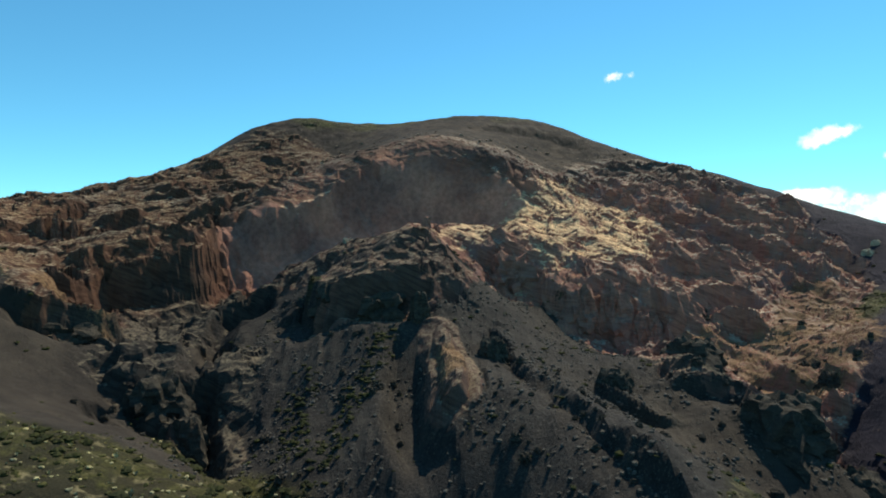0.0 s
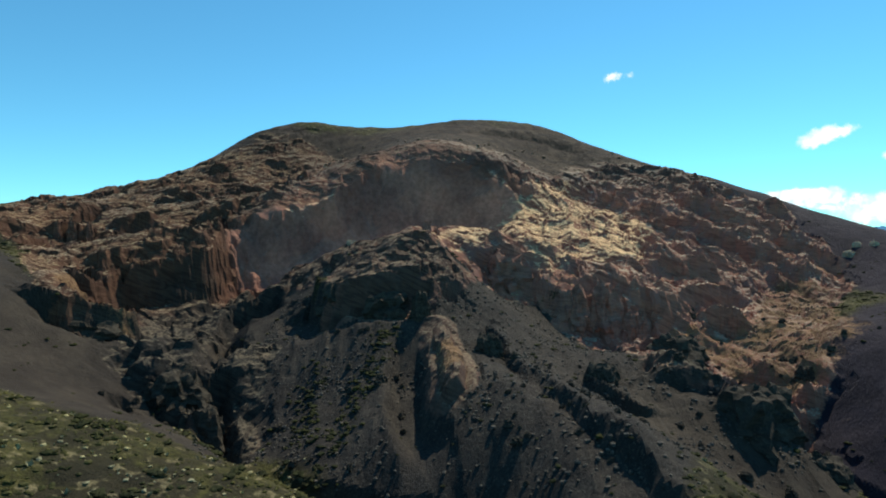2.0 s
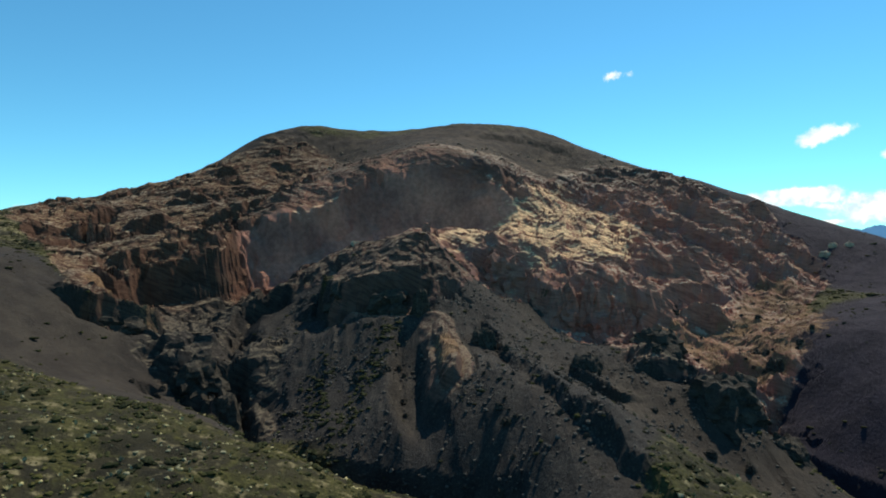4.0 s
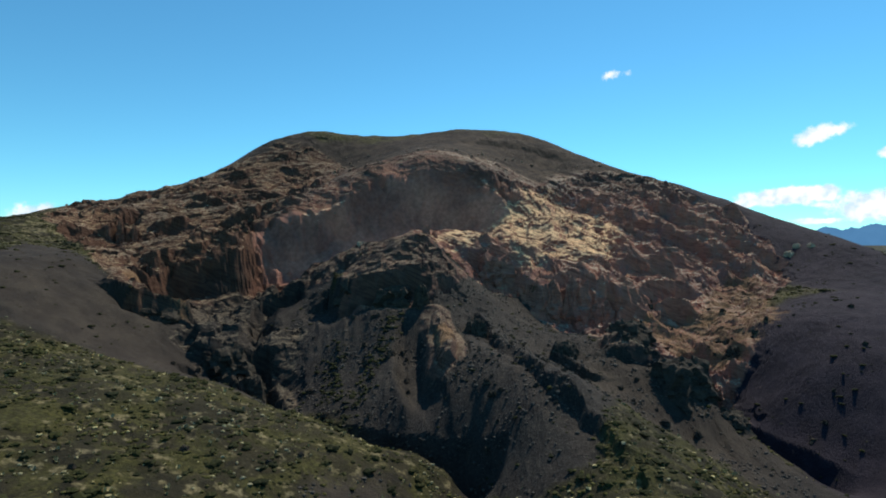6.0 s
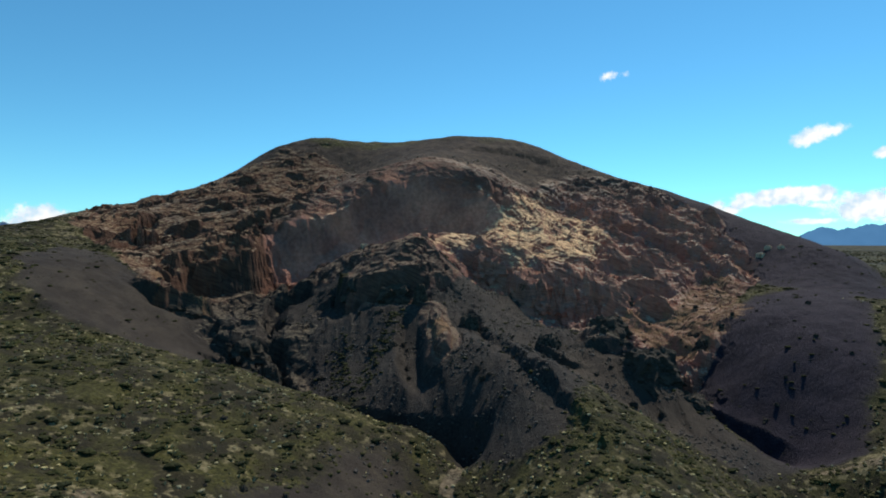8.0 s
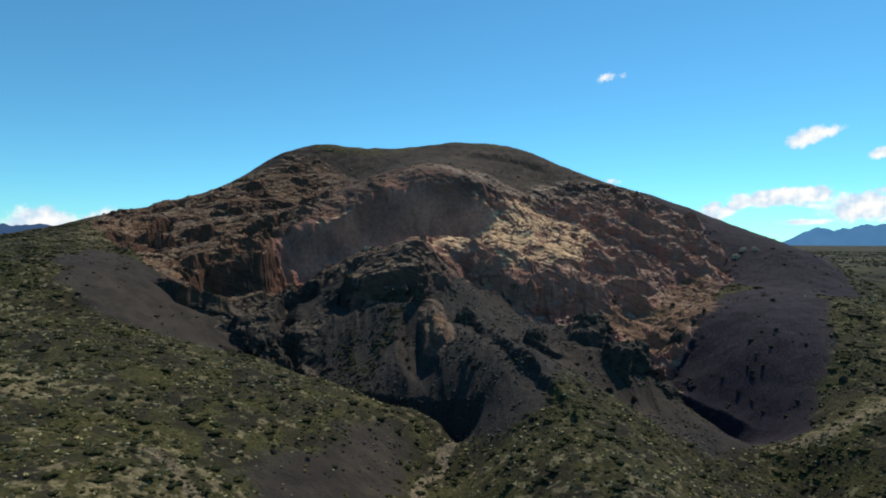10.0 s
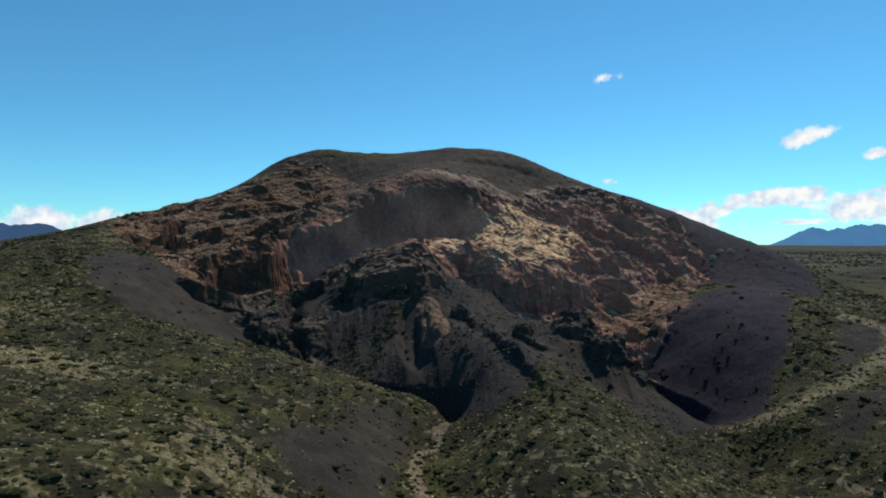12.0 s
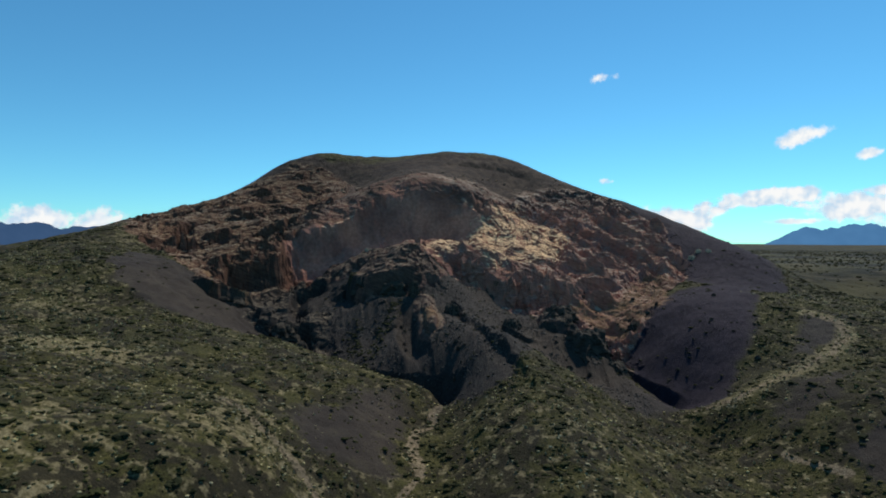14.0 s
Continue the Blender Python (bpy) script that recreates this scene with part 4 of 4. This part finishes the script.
# ---- distance ----
def glow_material(name, build):
    m = bpy.data.materials.new(name)
    m.use_nodes = True
    t = m.node_tree
    t.nodes.clear()
    out, em = t.nodes.new("ShaderNodeOutputMaterial"), t.nodes.new("ShaderNodeEmission")
    build(t, em, out)
    return m


def at_far(azimuth, height, distance):
    """A place far off, by its bearing and its elevation in degrees from the middle of the flight."""
    a, e = radians(azimuth), radians(height)
    return Vector((distance * math.sin(a), distance * math.cos(a) - 60, 63 + distance * math.tan(e)))


def cloud_material():
    def build(t, em, out):
        c = t.nodes.new("ShaderNodeTexCoord")
        info = t.nodes.new("ShaderNodeObjectInfo")
        shift = t.nodes.new("ShaderNodeVectorMath")
        shift.operation = "ADD"
        big = t.nodes.new("ShaderNodeMath")
        big.operation = "MULTIPLY"
        big.inputs[1].default_value = 40.0
        t.links.new(info.outputs["Random"], big.inputs[0])
        t.links.new(c.outputs["Object"], shift.inputs[0])
        t.links.new(big.outputs[0], shift.inputs[1])
        n = t.nodes.new("ShaderNodeTexNoise")
        n.inputs["Scale"].default_value, n.inputs["Detail"].default_value, n.inputs["Roughness"].default_value = 0.0055, 8.0, 0.6
        t.links.new(shift.outputs[0], n.inputs["Vector"])
        a = t.nodes.new("ShaderNodeAttribute")
        a.attribute_name = "cover"
        s = t.nodes.new("ShaderNodeMath")
        s.operation, s.inputs[1].default_value = "MULTIPLY_ADD", 2.6
        t.links.new(n.outputs[0], s.inputs[0])
        t.links.new(a.outputs["Fac"], s.inputs[2])
        r = t.nodes.new("ShaderNodeMapRange")
        r.interpolation_type = "SMOOTHSTEP"
        r.inputs[1].default_value, r.inputs[2].default_value = 1.70, 2.15
        t.links.new(s.outputs[0], r.inputs[0])
        # cloud light painted as glow: white lit puffs, bluish shade mixed by noise
        puff = t.nodes.new("ShaderNodeTexNoise")
        puff.inputs["Scale"].default_value, puff.inputs["Detail"].default_value = 0.014, 6.0
        t.links.new(shift.outputs[0], puff.inputs["Vector"])
        tone = t.nodes.new("ShaderNodeMapRange")
        tone.inputs[1].default_value, tone.inputs[2].default_value = 0.38, 0.6
        t.links.new(puff.outputs[0], tone.inputs[0])
        shade = t.nodes.new("ShaderNodeMix")
        shade.data_type = "RGBA"
        shade.inputs[6].default_value, shade.inputs[7].default_value = (0.60, 0.76, 0.92, 1), (1.0, 1.0, 1.0, 1)
        t.links.new(tone.outputs[0], shade.inputs[0])
        t.links.new(shade.outputs[2], em.inputs[0])
        em.inputs[1].default_value = 1.4
        clear, mix = t.nodes.new("ShaderNodeBsdfTransparent"), t.nodes.new("ShaderNodeMixShader")
        t.links.new(r.outputs[0], mix.inputs[0])
        t.links.new(clear.outputs[0], mix.inputs[1])
        t.links.new(em.outputs[0], mix.inputs[2])
        t.links.new(mix.outputs[0], out.inputs[0])
    return glow_material("cloud", build)


def cloud(azimuth, height, wide, tall, thick, tilt=0.0, flat=0.0):
    """A far cloud: bearing, elevation, width and height in degrees, how thick it is, and its lean."""
    far = 4550
    w, h = far * math.tan(radians(wide)) / 2, far * math.tan(radians(tall)) / 2
    nx, nz = 33, 17
    u, v = np.meshgrid(np.linspace(-1, 1, nx), np.linspace(-1, 1, nz))
    r = np.sqrt(u ** 2 + np.where(v < 0, v * (1 + flat), v) ** 2)
    cover = thick * (1 - step(r, 0.15, 1.0)) - 0.45 * step(r, 0.75, 1.0)
    bulge = -0.12 * w * (1 - np.clip(r, 0, 1) ** 2)
    me = bpy.data.meshes.new("cloud")
    verts = np.stack([u * w, bulge, v * h + u * w * math.tan(radians(tilt))], -1).reshape(-1, 3)
    i = (np.arange(nz - 1)[:, None] * nx + np.arange(nx - 1)).ravel()
    me.from_pydata(verts.tolist(), [], np.stack([i, i + 1, i + 1 + nx, i + nx], -1).tolist())
    me.attributes.new("cover", "FLOAT", "POINT").data.foreach_set("value", cover.astype(np.float32).ravel())
    me.materials.append(CLOUD)
    ob = tagged(new("cloud", me), "white fair weather cloud low over the plain", "cloud", "clouds")
    ob.matrix_world = Matrix.Translation(at_far(azimuth, height, far)) @ pose(0, 0, 0, 0, 0, -azimuth)
    ob.visible_shadow = False
    return ob


CLOUD = cloud_material()
CLOUDS = [(21.0, 1.9, 13.0, 4.4, 1.0, 0, 0), (24.7, 2.3, 4.2, 4.6, 1.0, 0, 0), (29.3, 3.8, 14.0, 2.6, 1.05, 2, 0), (35.5, 2.9, 12.0, 3.8, 1.05, -3, 0), (31.4, 1.7, 8.0, 1.1, 0.9, 0, 0),
          (26.6, 3.2, 5.5, 2.2, 1.0, 14, 0), (31.5, 3.1, 5.0, 1.3, 0.9, -8, 0), (38.0, 4.1, 7.0, 1.6, 0.95, 0, 0), (39.5, 1.7, 12.0, 2.8, 0.95, 0, 0), (43.5, 3.0, 10.0, 4.5, 0.95, 0, 0),
          (16.3, 5.6, 3.0, 1.2, 0.95, 0, 0), (32.0, 8.7, 7.0, 2.6, 0.95, 9, 0), (36.8, 7.0, 3.6, 1.6, 0.95, 3, 0), (15.6, 15.0, 7.0, 2.0, 0.53, -6, 0),
          (-34.0, 1.6, 9.0, 4.6, 1.12, 0, 0.0), (-29.5, 1.8, 7.0, 3.6, 0.9, 12, 0), (-34.5, 21.5, 5.0, 2.0, 0.8, 0, 0)]
for row in CLOUDS:
    cloud(*row)


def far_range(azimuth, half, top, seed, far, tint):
    """A mountain range on the horizon, its blue distance haze painted as glowing colour."""
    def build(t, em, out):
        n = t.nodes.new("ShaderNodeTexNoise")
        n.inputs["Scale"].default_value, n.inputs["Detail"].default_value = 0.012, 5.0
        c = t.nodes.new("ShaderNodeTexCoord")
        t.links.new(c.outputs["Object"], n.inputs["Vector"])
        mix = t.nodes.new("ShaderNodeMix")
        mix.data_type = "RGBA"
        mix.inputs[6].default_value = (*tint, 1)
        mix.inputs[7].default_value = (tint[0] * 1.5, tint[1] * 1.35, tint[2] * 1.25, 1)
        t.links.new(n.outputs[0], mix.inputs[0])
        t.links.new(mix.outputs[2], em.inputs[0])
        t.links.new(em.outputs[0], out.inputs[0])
    nx, ny = 120, 14
    u, v = np.meshgrid(np.linspace(-1, 1, nx), np.linspace(-1, 1, ny))
    w = far * math.tan(radians(half))
    crest = (0.35 + 0.65 * (ridged(u * 2.2 + seed, u * 0 + seed, u * 0 + 0.5, 5, 0.5) * 0.5 + 0.4)) * (1 - step(np.abs(u), 0.55, 1.0))
    z = far * math.tan(radians(top)) * np.clip(crest, 0, 2) * (1 - np.abs(v) ** 1.2) + 4 * fbm(u * 30, v * 6, u * 0 + seed, 3)
    me = bpy.data.meshes.new("mountain_range")
    i = (np.arange(ny - 1)[:, None] * nx + np.arange(nx - 1)).ravel()
    me.from_pydata(np.stack([u * w, v * 120, z - 20], -1).reshape(-1, 3).tolist(), [], np.stack([i, i + 1, i + 1 + nx, i + nx], -1).tolist())
    me.materials.append(glow_material("far_haze_glow", build))
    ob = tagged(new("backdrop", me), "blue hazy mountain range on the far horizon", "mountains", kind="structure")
    p = at_far(azimuth, 0, far)
    ob.matrix_world = Matrix.Translation((p.x, p.y, 45)) @ pose(0, 0, 0, 0, 0, -azimuth)
    return ob


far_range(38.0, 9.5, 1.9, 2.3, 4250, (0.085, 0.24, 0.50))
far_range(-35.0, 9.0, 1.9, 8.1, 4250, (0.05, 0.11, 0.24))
